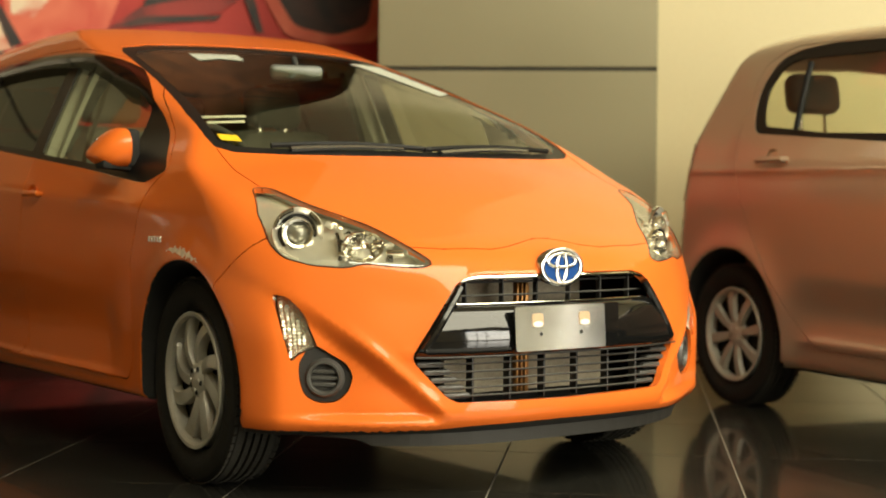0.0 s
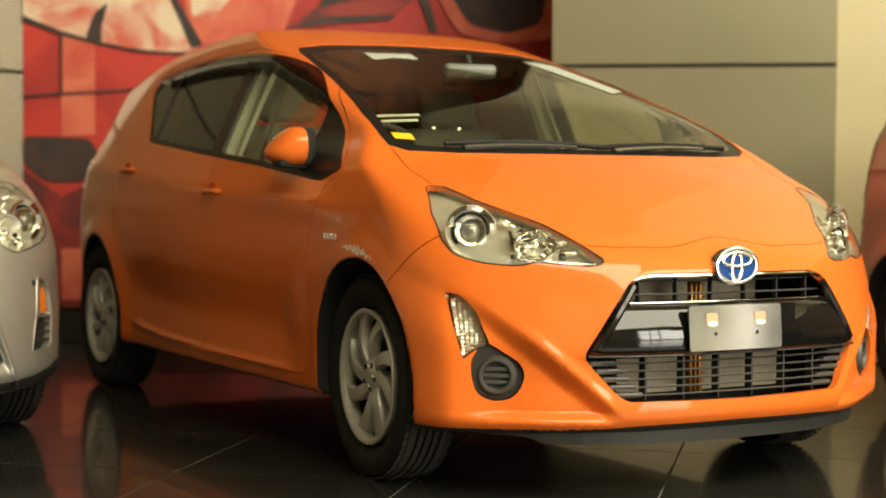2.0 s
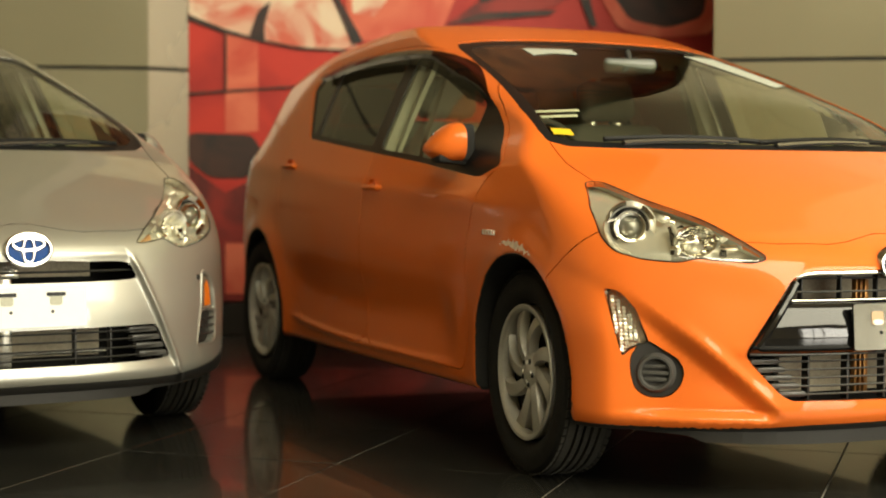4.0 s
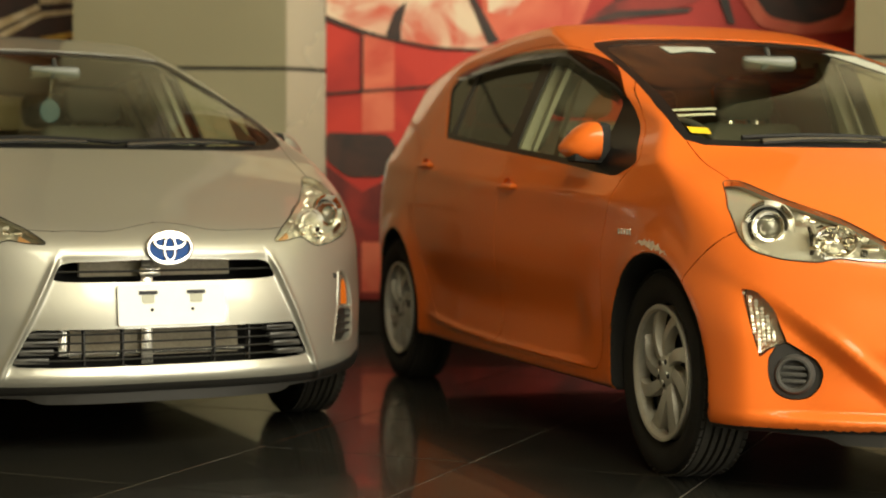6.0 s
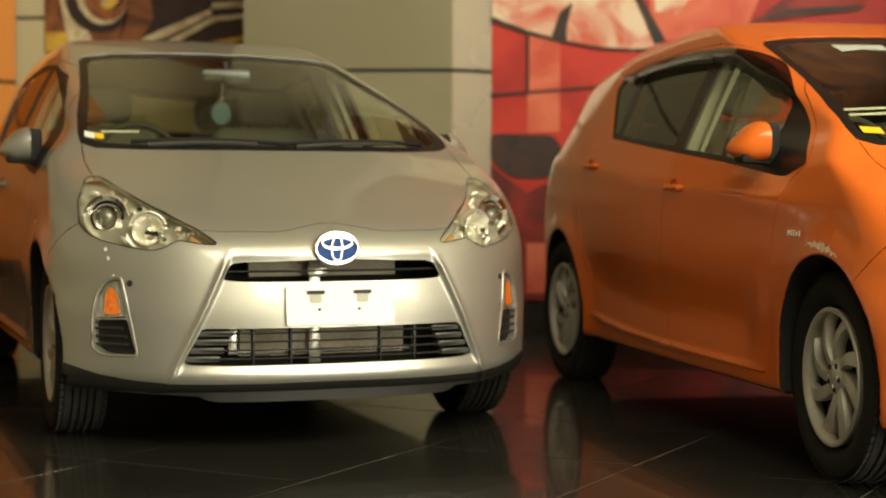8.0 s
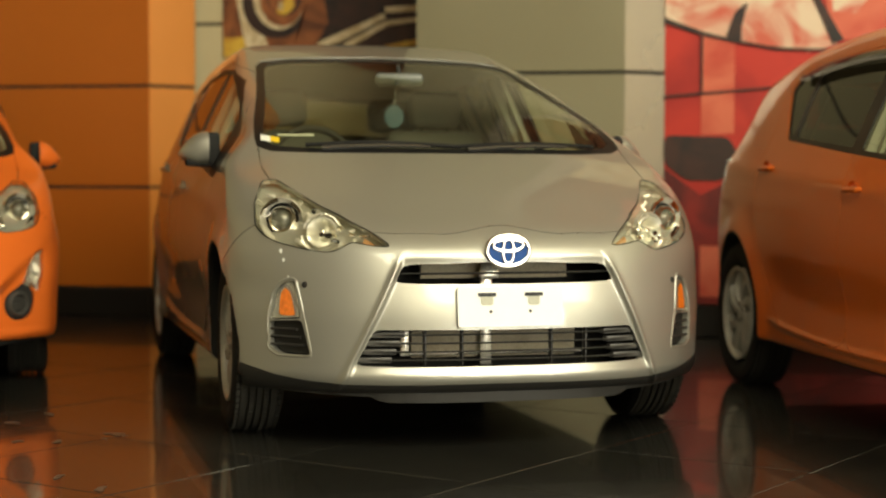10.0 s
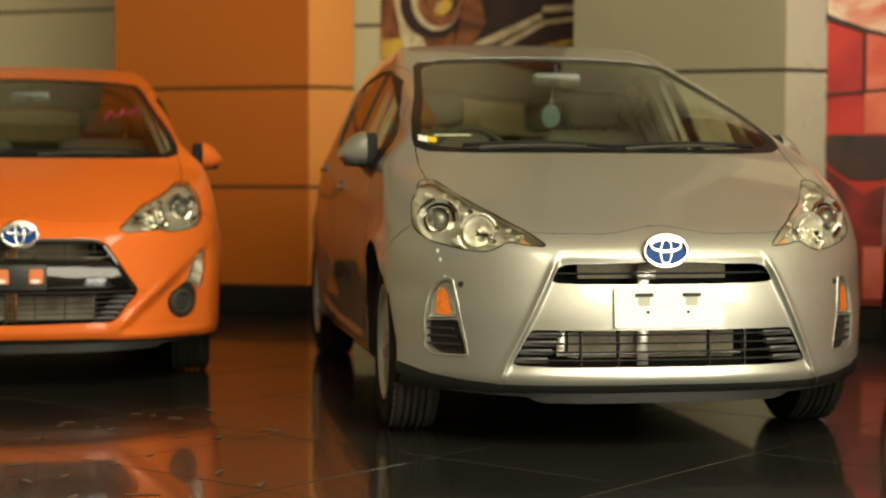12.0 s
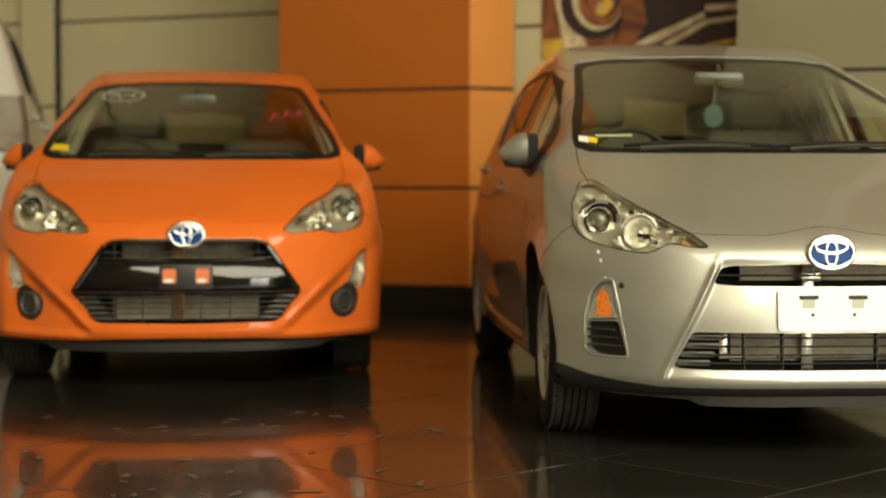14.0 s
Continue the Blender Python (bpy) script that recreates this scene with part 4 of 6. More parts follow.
    shell.panel("rear_window", "rear_screen", REAR_GLASS, car, "tinted rear glass", gap=0, rim=0, sink=0.005)
    for side, tag in ((-1, "right"), (1, "left")):
        headlight(shell, car, side, style)
        lamp = shell.panel("turn_lamp", "turn_" + tag, CRYSTAL, car, "clear ribbed turn lamp", gap=0.002, rim=0.02, sink=0.024 if style == "scoop" else 0.006)
        if style == "scoop":
            shell.panel("turn_lens", "turn_" + tag, LENS, lamp, "clear lens", gap=0.002, rim=0.004, sink=0.003)
            inner = grown(TURN, -0.010)
            bm = bmesh.new()
            for k in range(180):
                x, z = 0.685 + 0.105 * (k % 10) / 9, 0.402 + 0.175 * (k // 10) / 17
                if within(inner, x, z):
                    turn = pose(side * x, surface_y(side * x, z, style) + 0.018, z, random.uniform(-22, 22), 0, (20 + random.uniform(-22, 22)) * side)
                    box(0.0105, 0.005, 0.0092, bevel=0.0015, seg=1, bm=bm, turn=turn)
            part("prism_field", bm, REFLECTOR, lamp, "bright prismatic reflector")["kind"] = "stuff"
        if style == "slit":
            spot = rounded([(0.705, 0.440), (0.700, 0.505), (0.688, 0.530), (0.672, 0.515), (0.660, 0.440)], 0.012, 3)
            bm = bmesh.new()
            bm.faces.new([bm.verts.new((side * x, surface_y(side * x, z, style) + 0.003, z)) for x, z in spot])
            part("amber_reflector", bm, AMBER, lamp, "amber reflector")
        if style == "scoop":
            fog_vent(shell, car, side, tag)
        else:
            ring = rounded([(0.735, 0.330), (0.736, 0.430), (0.722, 0.508), (0.702, 0.546), (0.672, 0.560), (0.655, 0.556), (0.614, 0.312), (0.710, 0.310)], 0.012, 3)
            ring = [(a[0] + (b[0] - a[0]) * q / 3, a[1] + (b[1] - a[1]) * q / 3) for a, b in zip(ring, ring[1:] + ring[:1]) for q in range(3)]
            ring = ring + ring[:2]
            part("corner_surround", tube([(side * x, surface_y(side * x, z, style) + 0.002, z) for x, z in ring], 0.0045, 8), paint, car, "raised painted surround")
            vent = shell.panel("side_vent", "vent_" + tag, PLASTIC, car, "black ribbed side vent", gap=0.001, rim=0.03, sink=0.022)
            for i in range(3):
                z = 0.345 + 0.025 * i
                x0, x1 = 0.634 + 0.022 * i / 2.2, 0.724
                pts = [(side * (x0 + (x1 - x0) * k / 5), surface_y(side * (x0 + (x1 - x0) * k / 5), z, style) + 0.012, z) for k in range(6)]
                part("vent_bar", tube(pts, 0.007, 6, flat=0.7), PLASTIC, vent)
            part("parking_sensor", lathe([(0, 0.006), (0.008, 0.005), (0.011, 0.0), (0.011, -0.01)], 18, m=pose(side * 0.632, surface_y(side * 0.632, 0.540, style), 0.540, 90, 0, 30 * side)), PLASTIC, car, "dark round sensor")
        for end in ("front", "rear"):
            door = shell.panel("door", f"door_{end}_{tag}", paint, car, f"painted {end} door")
            handle(door, 1.165 if end == "front" else 2.185, 0.842 if end == "front" else 0.925, side, paint)
            shell.panel("side_window", f"pane_{end}_{tag}", GLASS if end == "front" else DARK_GLASS, door, "clear side glass" if end == "front" else "dark privacy glass", gap=0, rim=0, sink=0.006)
        shell.panel("quarter_window", "pane_quarter_" + tag, DARK_GLASS, car, "dark privacy glass", gap=0, rim=0, sink=0.006)
        shell.panel("window_frame", "frame_" + tag, SEAL, car, "black window frame", gap=0, rim=0.008, sink=0.003)
        shell.panel("mirror_sail", "sail_" + tag, SEAL, car, "black mirror base", gap=0, rim=0.006, sink=0.001)
        shell.panel("tail_lamp", "tail_" + tag, CRYSTAL, car, "clear tail lamp", gap=0.001, rim=0.01, sink=-0.004)
        mirror(car, side, paint)
        for y in AXLES:
            wheel(car, y, side, "blade", (-3.5 if style == "scoop" else -1.8) if y == 0 else 0.0)
    emblem(car, style)
    air_dam(car, style)
    cabin(car, style)
    under = box(1.0, 3.4, 0.10, (0, 1.2, 0.265), 0.03)
    box(1.24, 2.0, 0.08, (0, 1.28, 0.262), 0.02, under)
    part("underbody", under, LINER, car, "dark underbody")
    wipers(car)
    if style == "scoop":
        hex_grille(car, style)
    else:
        twin_grille(car, style)
    shell.bm.free()
    return car


def handle(door, y, z, side, paint):
    x = surface_x(y, z)
    h = empty("door_handle", pose(side * x, y, z), door)
    bm = lathe([(0, -0.020), (0.020, -0.016), (0.036, 0.0005), (0.037, 0.002)], 20, m=pose(0, 0, 0, 0, 90 * side, 0))
    bmesh.ops.scale(bm, vec=(1, 1.25, 0.95), verts=bm.verts)
    part("handle_cup", bm, paint, h)
    pts = [(side * d, y0, 0.004) for y0, d in ((-0.078, -0.004), (-0.064, 0.010), (0, 0.017), (0.064, 0.010), (0.078, -0.004))]
    part("handle_grip", tube(pts, [0.009, 0.010, 0.0095, 0.010, 0.009], 8), paint, h)


def wipers(car):
    for x0, x1 in ((-0.52, 0.03), (0.0, 0.57)):
        w = empty("wiper", parent=car)
        pts, arm = [], []
        for k in range(11):
            t = k / 10
            x = x0 + (x1 - x0) * t
            z = 0.992 + 0.012 * math.sin(math.pi * t) + 0.006 * (abs(x) / 0.6) ** 2
            y = surface_y(x, z, "plain")
            pts.append((x, y - 0.010, z + 0.004))
            arm.append((x, y - 0.026, z - 0.001 - 0.010 * (1 - t)))
        part("wiper_blade", tube(pts, 0.009, 6), SEAL, w)
        part("wiper_arm", tube(arm[1:9], [0.016, 0.016, 0.015, 0.014, 0.013, 0.012, 0.010, 0.008], 6, flat=0.6), WIPER, w, "satin grey wiper arm")


def fog_vent(shell, car, side, tag):
    """Round bezel with a blind louvred insert below the turn lamp."""
    x, z = side * 0.667, 0.352
    y = surface_y(x, z, "scoop")
    v = shell.panel("fog_bezel", "fog_" + tag, PLASTIC, car, "black fog lamp bezel", gap=0.001, rim=0.03, sink=0.010)
    m = pose(x, y + 0.004, z, 90, 0, 36 * side)
    part("fog_ring", lathe([(0.036, -0.012), (0.037, 0.004), (0.041, 0.010), (0.047, 0.010), (0.054, 0.0), (0.058, -0.02)], 36, m=m), GREYPLASTIC, v, "dark grey ring")
    part("fog_back", lathe([(0, -0.016), (0.040, -0.016)], 24, m=m), LINER, v)
    for h in (-0.018, 0.0, 0.018):
        w = math.sqrt(0.037 ** 2 - h * h)
        bm = box(2 * w, 0.010, 0.012, (0, h, -0.004), 0.002)
        bmesh.ops.transform(bm, matrix=m, verts=bm.verts)
        part("louvre", bm, GREYPLASTIC, v)


def air_dam(car, style):
    """Black plastic strip under the bumper, deeper between two steps."""
    low, inner = (0.160, 0.56) if style == "scoop" else (0.164, 0.40)
    verts, faces, n = [], [], 49
    for k in range(n):
        x = -0.70 + 1.40 * k / (n - 1)
        z0 = low + 0.018 * min(1, max(0, (abs(x) - inner) / 0.03)) + 0.012 * (abs(x) / 0.7) ** 3
        y = surface_y(x, 0.27, "plain") + 0.040
        verts += [(x, y, 0.232), (x, y + 0.012, z0), (x, y + 0.034, z0), (x, y + 0.034, 0.232)]
    for k in range(n - 1):
        for q in range(4):
            a, b = 4 * k + q, 4 * k + (q + 1) % 4
            faces.append((a, a + 4, b + 4, b))
    faces += [(0, 1, 2, 3), (4 * n - 1, 4 * n - 2, 4 * n - 3, 4 * n - 4)]
    link_mesh("air_dam", verts, faces, PLASTIC, car, "matt black air dam", smooth=False)


def hex_grille(car, style):
    g = empty("grille", parent=car)
    part("grille_back", box(0.90, 0.01, 0.40, (0, -0.40, 0.45)), LINER, g)
    part("radiator", box(0.60, 0.02, 0.10, (0, -0.56, 0.335)), CORE, g, "dusty radiator fins")
    part("radiator", box(0.56, 0.02, 0.10, (0, -0.46, 0.575)), CORE, g, "dusty radiator fins")
    for x, w in ((-0.022, 0.014), (-0.040, 0.008), (-0.056, 0.008)):
        part("latch_post", box(w, 0.02, 0.32, (x, -0.585, 0.44), 0.002), COPPER, g, "brownish hood latch post")

    def half(z):
        return 0.345 + (0.615 - z) / 0.205 * 0.139 - 0.016 if z > 0.41 else 0.380 + (z - 0.287) / 0.123 * 0.104 - 0.012

    slats(g, style, 0.556, 0.628, 2, half, 0.045, GREYPLASTIC, width=0.0055)
    slats(g, style, 0.288, 0.400, 5, half, 0.035, GREYPLASTIC, width=0.0055)
    for x in (-0.30, -0.18, -0.06, 0.06, 0.18, 0.30):
        y = surface_y(x, 0.35, "plain")
        part("grille_rib", box(0.006, 0.03, 0.125, (x, y + 0.05, 0.345), 0.001), PLASTIC, g)
        part("grille_rib", box(0.004, 0.02, 0.09, (x, y + 0.08, 0.585), 0.001), PLASTIC, g)
    for s in (-1, 1):
        bm = bmesh.new()
        for i in range(5):
            z = 0.300 + 0.022 * i
            a, b = half(z) + 0.005, half(z) - 0.075
            box(a - b, 0.03, 0.014, (s * (a + b) / 2, surface_y(s * (a + b) / 2, z, "plain") + 0.05, z), 0.003, bm, pose(0, 0, 0, 0, 0, s * 10))
        part("grille_end", bm, GREYPLASTIC, g)
    part("grille_moulding", tube([(-0.36 + 0.72 * k / 24, surface_y(-0.36 + 0.72 * k / 24, 0.552, "plain") + 0.018, 0.553) for k in range(25)], 0.0016, 6), CHROME, g, "thin chrome strip")
    # the gloss black band follows the curve of the nose
    rows = []
    for i in range(7):
        t = i / 6
        z = 0.414 + 0.134 * t
        h = half(z) + 0.012
        depth = 0.012 - 0.014 * math.sin(math.pi * min(1, 0.15 + 0.8 * t))
        rows.append([(-h + 2 * h * k / 30, surface_y(-h + 2 * h * k / 30, z, "plain") + depth, z) for k in range(31)])
    rows = [[(x, y + 0.05, z) for x, y, z in rows[0]]] + rows + [[(x, y + 0.06, z + 0.004) for x, y, z in rows[-1]]]
    pts = [p for r in rows for p in r]
    link_mesh("grille_band", pts, [[i * 31 + k, i * 31 + k + 1, (i + 1) * 31 + k + 1, (i + 1) * 31 + k] for i in range(len(rows) - 1) for k in range(30)], PIANO, g, "gloss black band")
    for s in (-1, 1):
        z0 = [(s * half(z), surface_y(s * half(z), z, "plain") + 0.004, z) for z in np.linspace(0.43, 0.60, 8)]
        part("side_blade", tube(z0, 0.012, 8), PIANO, g, "gloss black side blade")
    top = [(x, surface_y(x, 0.626, "plain") + 0.004, 0.626 - 0.012 * max(0, (abs(x) - 0.27) / 0.07) ** 2) for x in np.linspace(-0.335, 0.335, 25)]
    part("chrome_strip", tube(top, 0.006, 8), CHROME, g, "thin chrome strip")
    low = [(x, surface_y(x, 0.410, "plain") - 0.001, 0.4105) for x in np.linspace(-0.476, 0.476, 25)]
    part("band_edge", tube(low, 0.003, 6), PLASTIC, g, "thin dark lower edge")


def twin_grille(car, style):
    g = empty("grille", parent=car)
    part("grille_back", box(1.0, 0.01, 0.40, (0, -0.48, 0.44)), LINER, g)
    part("radiator", box(0.56, 0.02, 0.085, (0, -0.56, 0.340)), CORE, g, "dusty radiator fins")
    part("radiator", box(0.50, 0.02, 0.05, (0, -0.56, 0.580)), CORE, g, "dusty radiator fins")
    part("latch_post", box(0.040, 0.02, 0.34, (-0.035, -0.585, 0.44), 0.004), STEEL, g, "bare metal latch post")
    part("latch", box(0.07, 0.03, 0.035, (-0.03, -0.60, 0.570), 0.008), STEEL, g)
    part("condenser_tube", tube([(-0.30, -0.575, 0.31), (0.30, -0.575, 0.31)], 0.008), STEEL, g)
    part("condenser_bracket", box(0.03, 0.03, 0.09, (-0.31, -0.585, 0.35), 0.004), STEEL, g)

    def half(z):
        return 0.36 if z > 0.5 else 0.43 + (0.400 - z) * 0.5 - 0.008

    slats(g, style, 0.555, 0.600, 1, half, 0.040, PLASTIC)
    slats(g, style, 0.290, 0.398, 4, half, 0.030, PLASTIC, width=0.006)
    for x in (-0.27, -0.15, 0.15, 0.27):
        part("grille_rib", box(0.006, 0.03, 0.12, (x, surface_y(x, 0.35, "plain") + 0.05, 0.345), 0.001), PLASTIC, g)
    for s in (-1, 1):
        bm = bmesh.new()
        for i in range(4):
            z = 0.303 + 0.027 * i
            a, b = half(z) + 0.006, half(z) - 0.10
            box(a - b, 0.03, 0.018, (s * (a + b) / 2, surface_y(s * (a + b) / 2, z, "plain") + 0.045, z), 0.004, bm, pose(0, 0, 0, 0, 0, s * 12))
        part("grille_end", bm, GREYPLASTIC, g)

# ---- the taller hatchbacks at either end ----
W_ROOF = curve((-1.0, 0.55), (-0.7, 0.78), (-0.3, 0.93), (0.1, 1.02), (0.3, 1.08), (0.9, 1.42), (1.2, 1.50), (1.7, 1.525), (2.2, 1.525), (2.5, 1.51), (2.68, 1.475), (2.87, 1.34), (3.1, 1.10))
W_FLANK = curve((0.0, 0.72), (0.17, 0.775), (0.24, 0.80), (0.34, 0.805), (0.55, 0.825), (0.80, 0.828), (0.95, 0.812), (1.05, 0.79), (1.2, 0.738), (1.38, 0.665), (1.5, 0.60), (1.7, 0.5))
W_TAIL = curve((0.0, 0.20), (0.25, 0.06), (0.45, 0.0), (0.72, 0.02), (0.95, 0.06), (1.06, 0.08), (1.15, 0.13), (1.30, 0.22), (1.42, 0.29), (1.55, 0.46))
W_AXLES, W_HUB, W_ARCH = (0.0, 2.44), 0.288, 0.345


def wagon_solid(x, y, z):
    ax = np.abs(x)
    w = W_FLANK(z) * TAPER(np.minimum(y, 2.5))
    for a in W_AXLES:
        w = w + 0.016 * np.exp(-((np.hypot(y - a, z - W_HUB) - W_ARCH) / 0.07) ** 2)
    door = step(0.42, 0.6, y) * (1 - step(1.85, 2.05, y))
    w = w - 0.016 * door * np.exp(-((z - 0.42) / 0.09) ** 2) + 0.012 * door * np.exp(-((z - 0.300) / 0.022) ** 2)
    w = w + 0.006 * np.exp(-((z - 0.955) / 0.02) ** 2)
    f = smax(ax - w, z - W_ROOF(y) + 0.045 * (ax / 0.7) ** 2.2, 0.06)
    f = smax(f, -0.68 + 0.4 * (ax / 0.83) ** 3 + 0.3 * np.maximum(z - 0.6, 0) - y, 0.06)
    f = smax(f, y - (2.99 - W_TAIL(z) - 0.16 * (ax / 0.82) ** 4), 0.06)
    f = smax(f, 0.18 - z, 0.03)
    for a in W_AXLES:
        f = smax(f, -smax(np.hypot(y - a, z - W_HUB) - W_ARCH, 0.52 - ax, 0.01), 0.012)
    return f


W_DAYLIGHT = rounded([(2.335, 1.10), (2.375, 1.17), (2.395, 1.28), (2.33, 1.39), (2.22, 1.428), (1.99, 1.442), (1.2, 1.42), (0.85, 1.30), (0.45, 1.05), (1.45, 1.045)], 0.05, 4)
W_PANE_REAR = rounded([(2.288, 1.128), (2.325, 1.19), (2.342, 1.28), (2.285, 1.368), (2.20, 1.392), (1.44, 1.385), (1.44, 1.075), (1.9, 1.092)], 0.035, 4)
W_PANE_FRONT = rounded([(1.34, 1.07), (1.34, 1.385), (1.2, 1.385), (0.9, 1.28), (0.58, 1.06)], 0.03, 3)
W_DOOR_REAR = rounded([(2.415, 0.94), (2.37, 0.836), (2.301, 0.733), (2.128, 0.508), (1.981, 0.346), (1.86, 0.278), (1.42, 0.275), (1.39, 0.33), (1.39, 1.445), (2.0, 1.447), (2.27, 1.448), (2.43, 1.37), (2.445, 1.1)], 0.05, 4)
W_DOOR_FRONT = rounded([(1.39, 0.33), (1.36, 0.275), (0.42, 0.275), (0.36, 0.4), (0.36, 0.85), (0.40, 1.05), (0.83, 1.32), (1.2, 1.44), (1.39, 1.445)], 0.04, 4)


def tall_hatchback(paint, label):
    car = tagged(empty("tall_hatchback"), label, "car", "parked hatchbacks")
    shell = Shell(wagon_solid, (-0.96, -0.85, 0.09), (0.96, 3.2, 1.62), 0.021)
    shell.mark("well", lambda c, n: n.z < -0.75 and c.z < 0.24)
    for side, tag in ((-1, "right"), (1, "left")):
        for a in W_AXLES:
            shell.cut("well", ellipse(a, W_HUB, W_ARCH + 0.006, W_ARCH + 0.006, 56), SIDE, lambda c, n: c.x * side > 0.48)

        def pick(c, n):
            return c.x * side > 0.3 and n.x * side > 0.1

        shell.cut("frame_" + tag, W_DAYLIGHT, SIDE, pick)
        shell.cut("pane_rear_" + tag, W_PANE_REAR, SIDE, pick, ("frame_" + tag,))
        shell.cut("pane_front_" + tag, W_PANE_FRONT, SIDE, pick, ("frame_" + tag,))
        shell.cut("door_rear_" + tag, W_DOOR_REAR, SIDE, pick)
        shell.cut("door_front_" + tag, W_DOOR_FRONT, SIDE, pick)
        shell.cut("tail_" + tag, rounded([(2.80, 0.82), (3.2, 0.80), (3.2, 1.07), (2.74, 1.07)], 0.03, 3), SIDE, lambda c, n: c.x * side > 0.45 and c.y > 2.6)
    shell.cut("rear_screen", both([(0, 1.08), (0.50, 1.09), (0.52, 1.14), (0.45, 1.38), (0, 1.40)]), FRONT, lambda c, n: c.y > 2.3 and n.y > 0.1)
    shell.cut("screen", both([(0, 1.07), (0.60, 1.08), (0.66, 1.12), (0.52, 1.42), (0, 1.45)]), FRONT, lambda c, n: c.y < 1.3 and n.y < -0.05)
    shell.panel("body", "", paint, car, "painted body shell")
    shell.panel("wheel_arch_liner", "well", LINER, car, "black liner", gap=0, rim=0)
    shell.panel("rear_window", "rear_screen", GLASS, car, "rear glass", gap=0, rim=0, sink=0.005)
    shell.panel("windscreen", "screen", GLASS, car, "windscreen glass", gap=0, rim=0, sink=0.005)

    def side_at(y, z):
        q = np.linspace(1.0, 0.2, 1200)
        return float(q[np.argmax(wagon_solid(q, np.full_like(q, y), np.full_like(q, z)) < 0)])

    for side, tag in ((-1, "right"), (1, "left")):
        shell.panel("window_frame", "frame_" + tag, SEAL, car, "black window frame", gap=0, rim=0.01, sink=0.003)
        shell.panel("tail_lamp", "tail_" + tag, RED_LENS, car, "red tail lamp", gap=0.001, rim=0.01, sink=-0.003)
        for end in ("rear", "front"):
            door = shell.panel("door", f"door_{end}_{tag}", paint, car, f"painted {end} door")
            shell.panel("side_window", f"pane_{end}_{tag}", CLEAR_GLASS, door, "clear side glass", gap=0, rim=0, sink=0.006)
            y, z = (2.165, 0.990) if end == "rear" else (1.22, 0.965)
            h = empty("door_handle", pose(side * side_at(y, z), y, z), door)
            part("handle_cup", lathe([(0, -0.022), (0.025, -0.016), (0.044, 0.0005), (0.045, 0.002)], 20, m=pose(0, 0.0, 0, 0, 90 * side, 0)), paint, h)
            part("handle_grip", tube([(side * d, q, 0.0) for q, d in ((-0.105, 0.004), (-0.09, 0.022), (0, 0.030), (0.075, 0.024), (0.088, 0.003))], 0.012, 8), paint, h)
        bar = [(side * (side_at(2.105 - 0.045 * t, 1.37 - 0.262 * t) + 0.001), 2.105 - 0.045 * t, 1.37 - 0.262 * t) for t in (0, 0.25, 0.5, 0.75, 1)]
        part("window_bar", tube(bar, 0.013, 6), SEAL, car, "black window bar")
        for y in W_AXLES:
            w = wheel(car, y, side, "spoke")
            w.matrix_local = pose(side * 0.71, y, W_HUB, 0, 90 * side, 0) @ pose(0, 0, 0, 0, 0, 11) @ Matrix.Diagonal((0.945, 0.945, 0.92, 1))
    for x in (-0.36, 0.36):
        seat(car, x, 1.0)
    seat(car, 0, 2.10, True, 0.075)
    part("dashboard", box(1.2, 0.5, 0.25, (0, 0.45, 0.90), 0.09, seg=3), DASH, car)
    part("underbody", box(1.0, 3.1, 0.12, (0, 1.1, 0.26), 0.03), LINER, car, "dark underbody")
    part("cabin_floor", box(1.40, 2.4, 0.04, (0, 1.35, 0.42), 0.01), FABRIC, car, "dark floor carpet")
    for s in (-1, 1):
        part("door_card", box(0.02, 2.0, 0.50, (s * 0.745, 1.4, 0.72), 0.008), DASH, car, "dark door trim")
    shell.bm.free()
    return car

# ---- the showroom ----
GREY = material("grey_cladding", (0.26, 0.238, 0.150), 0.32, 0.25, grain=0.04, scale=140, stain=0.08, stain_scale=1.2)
# Grey cladding again, lightened in colour for how light strikes the slanted face.
LIT_GREY = material("lit_grey_cladding", (0.50, 0.445, 0.36), 0.28, 0.35, grain=0.04, scale=140, stain=0.06, stain_scale=1.5)
CREAM = material("cream_wall_paint", (0.53, 0.465, 0.28), 0.55, grain=0.04, scale=60, stain=0.07, stain_scale=0.9, bump=0.15)
# Cream made paler to stand in for light missing on the far wall.
LIT_CREAM = material("lit_cream_paint", (0.67, 0.60, 0.39), 0.5, grain=0.04, scale=60, stain=0.07, stain_scale=0.9, bump=0.15)
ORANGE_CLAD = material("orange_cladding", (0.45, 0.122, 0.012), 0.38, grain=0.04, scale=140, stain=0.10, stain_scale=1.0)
# Lighter copy of the orange: the slanted return's stronger light, as colour.
LIT_ORANGE = material("lit_orange_cladding", (0.72, 0.27, 0.05), 0.30, 0.2, grain=0.04, scale=140, stain=0.08, stain_scale=1.5)
SKIRT = material("black_skirting", (0.012, 0.010, 0.008), 0.35, grain=0.15, scale=50)
SEAM = material("panel_joint", (0.02, 0.018, 0.014), 0.8)
CEILING = material("ceiling_paint", (0.36, 0.29, 0.18), 0.9, grain=0.03, scale=40)
TILE = material("black_polished_tile", (0.024, 0.023, 0.019), 0.19, spec=0.48, coat=0.55, coat_rough=0.035, grain=0.3, scale=25, stain=0.35, stain_scale=1.7)
GROUT = material("pale_grout", (0.26, 0.24, 0.20), 0.8, grain=0.2, scale=200)
PRINT_RED = print_mix("print_red", (0.34, 0.012, 0.008), (0.52, 0.028, 0.014), 1.3)
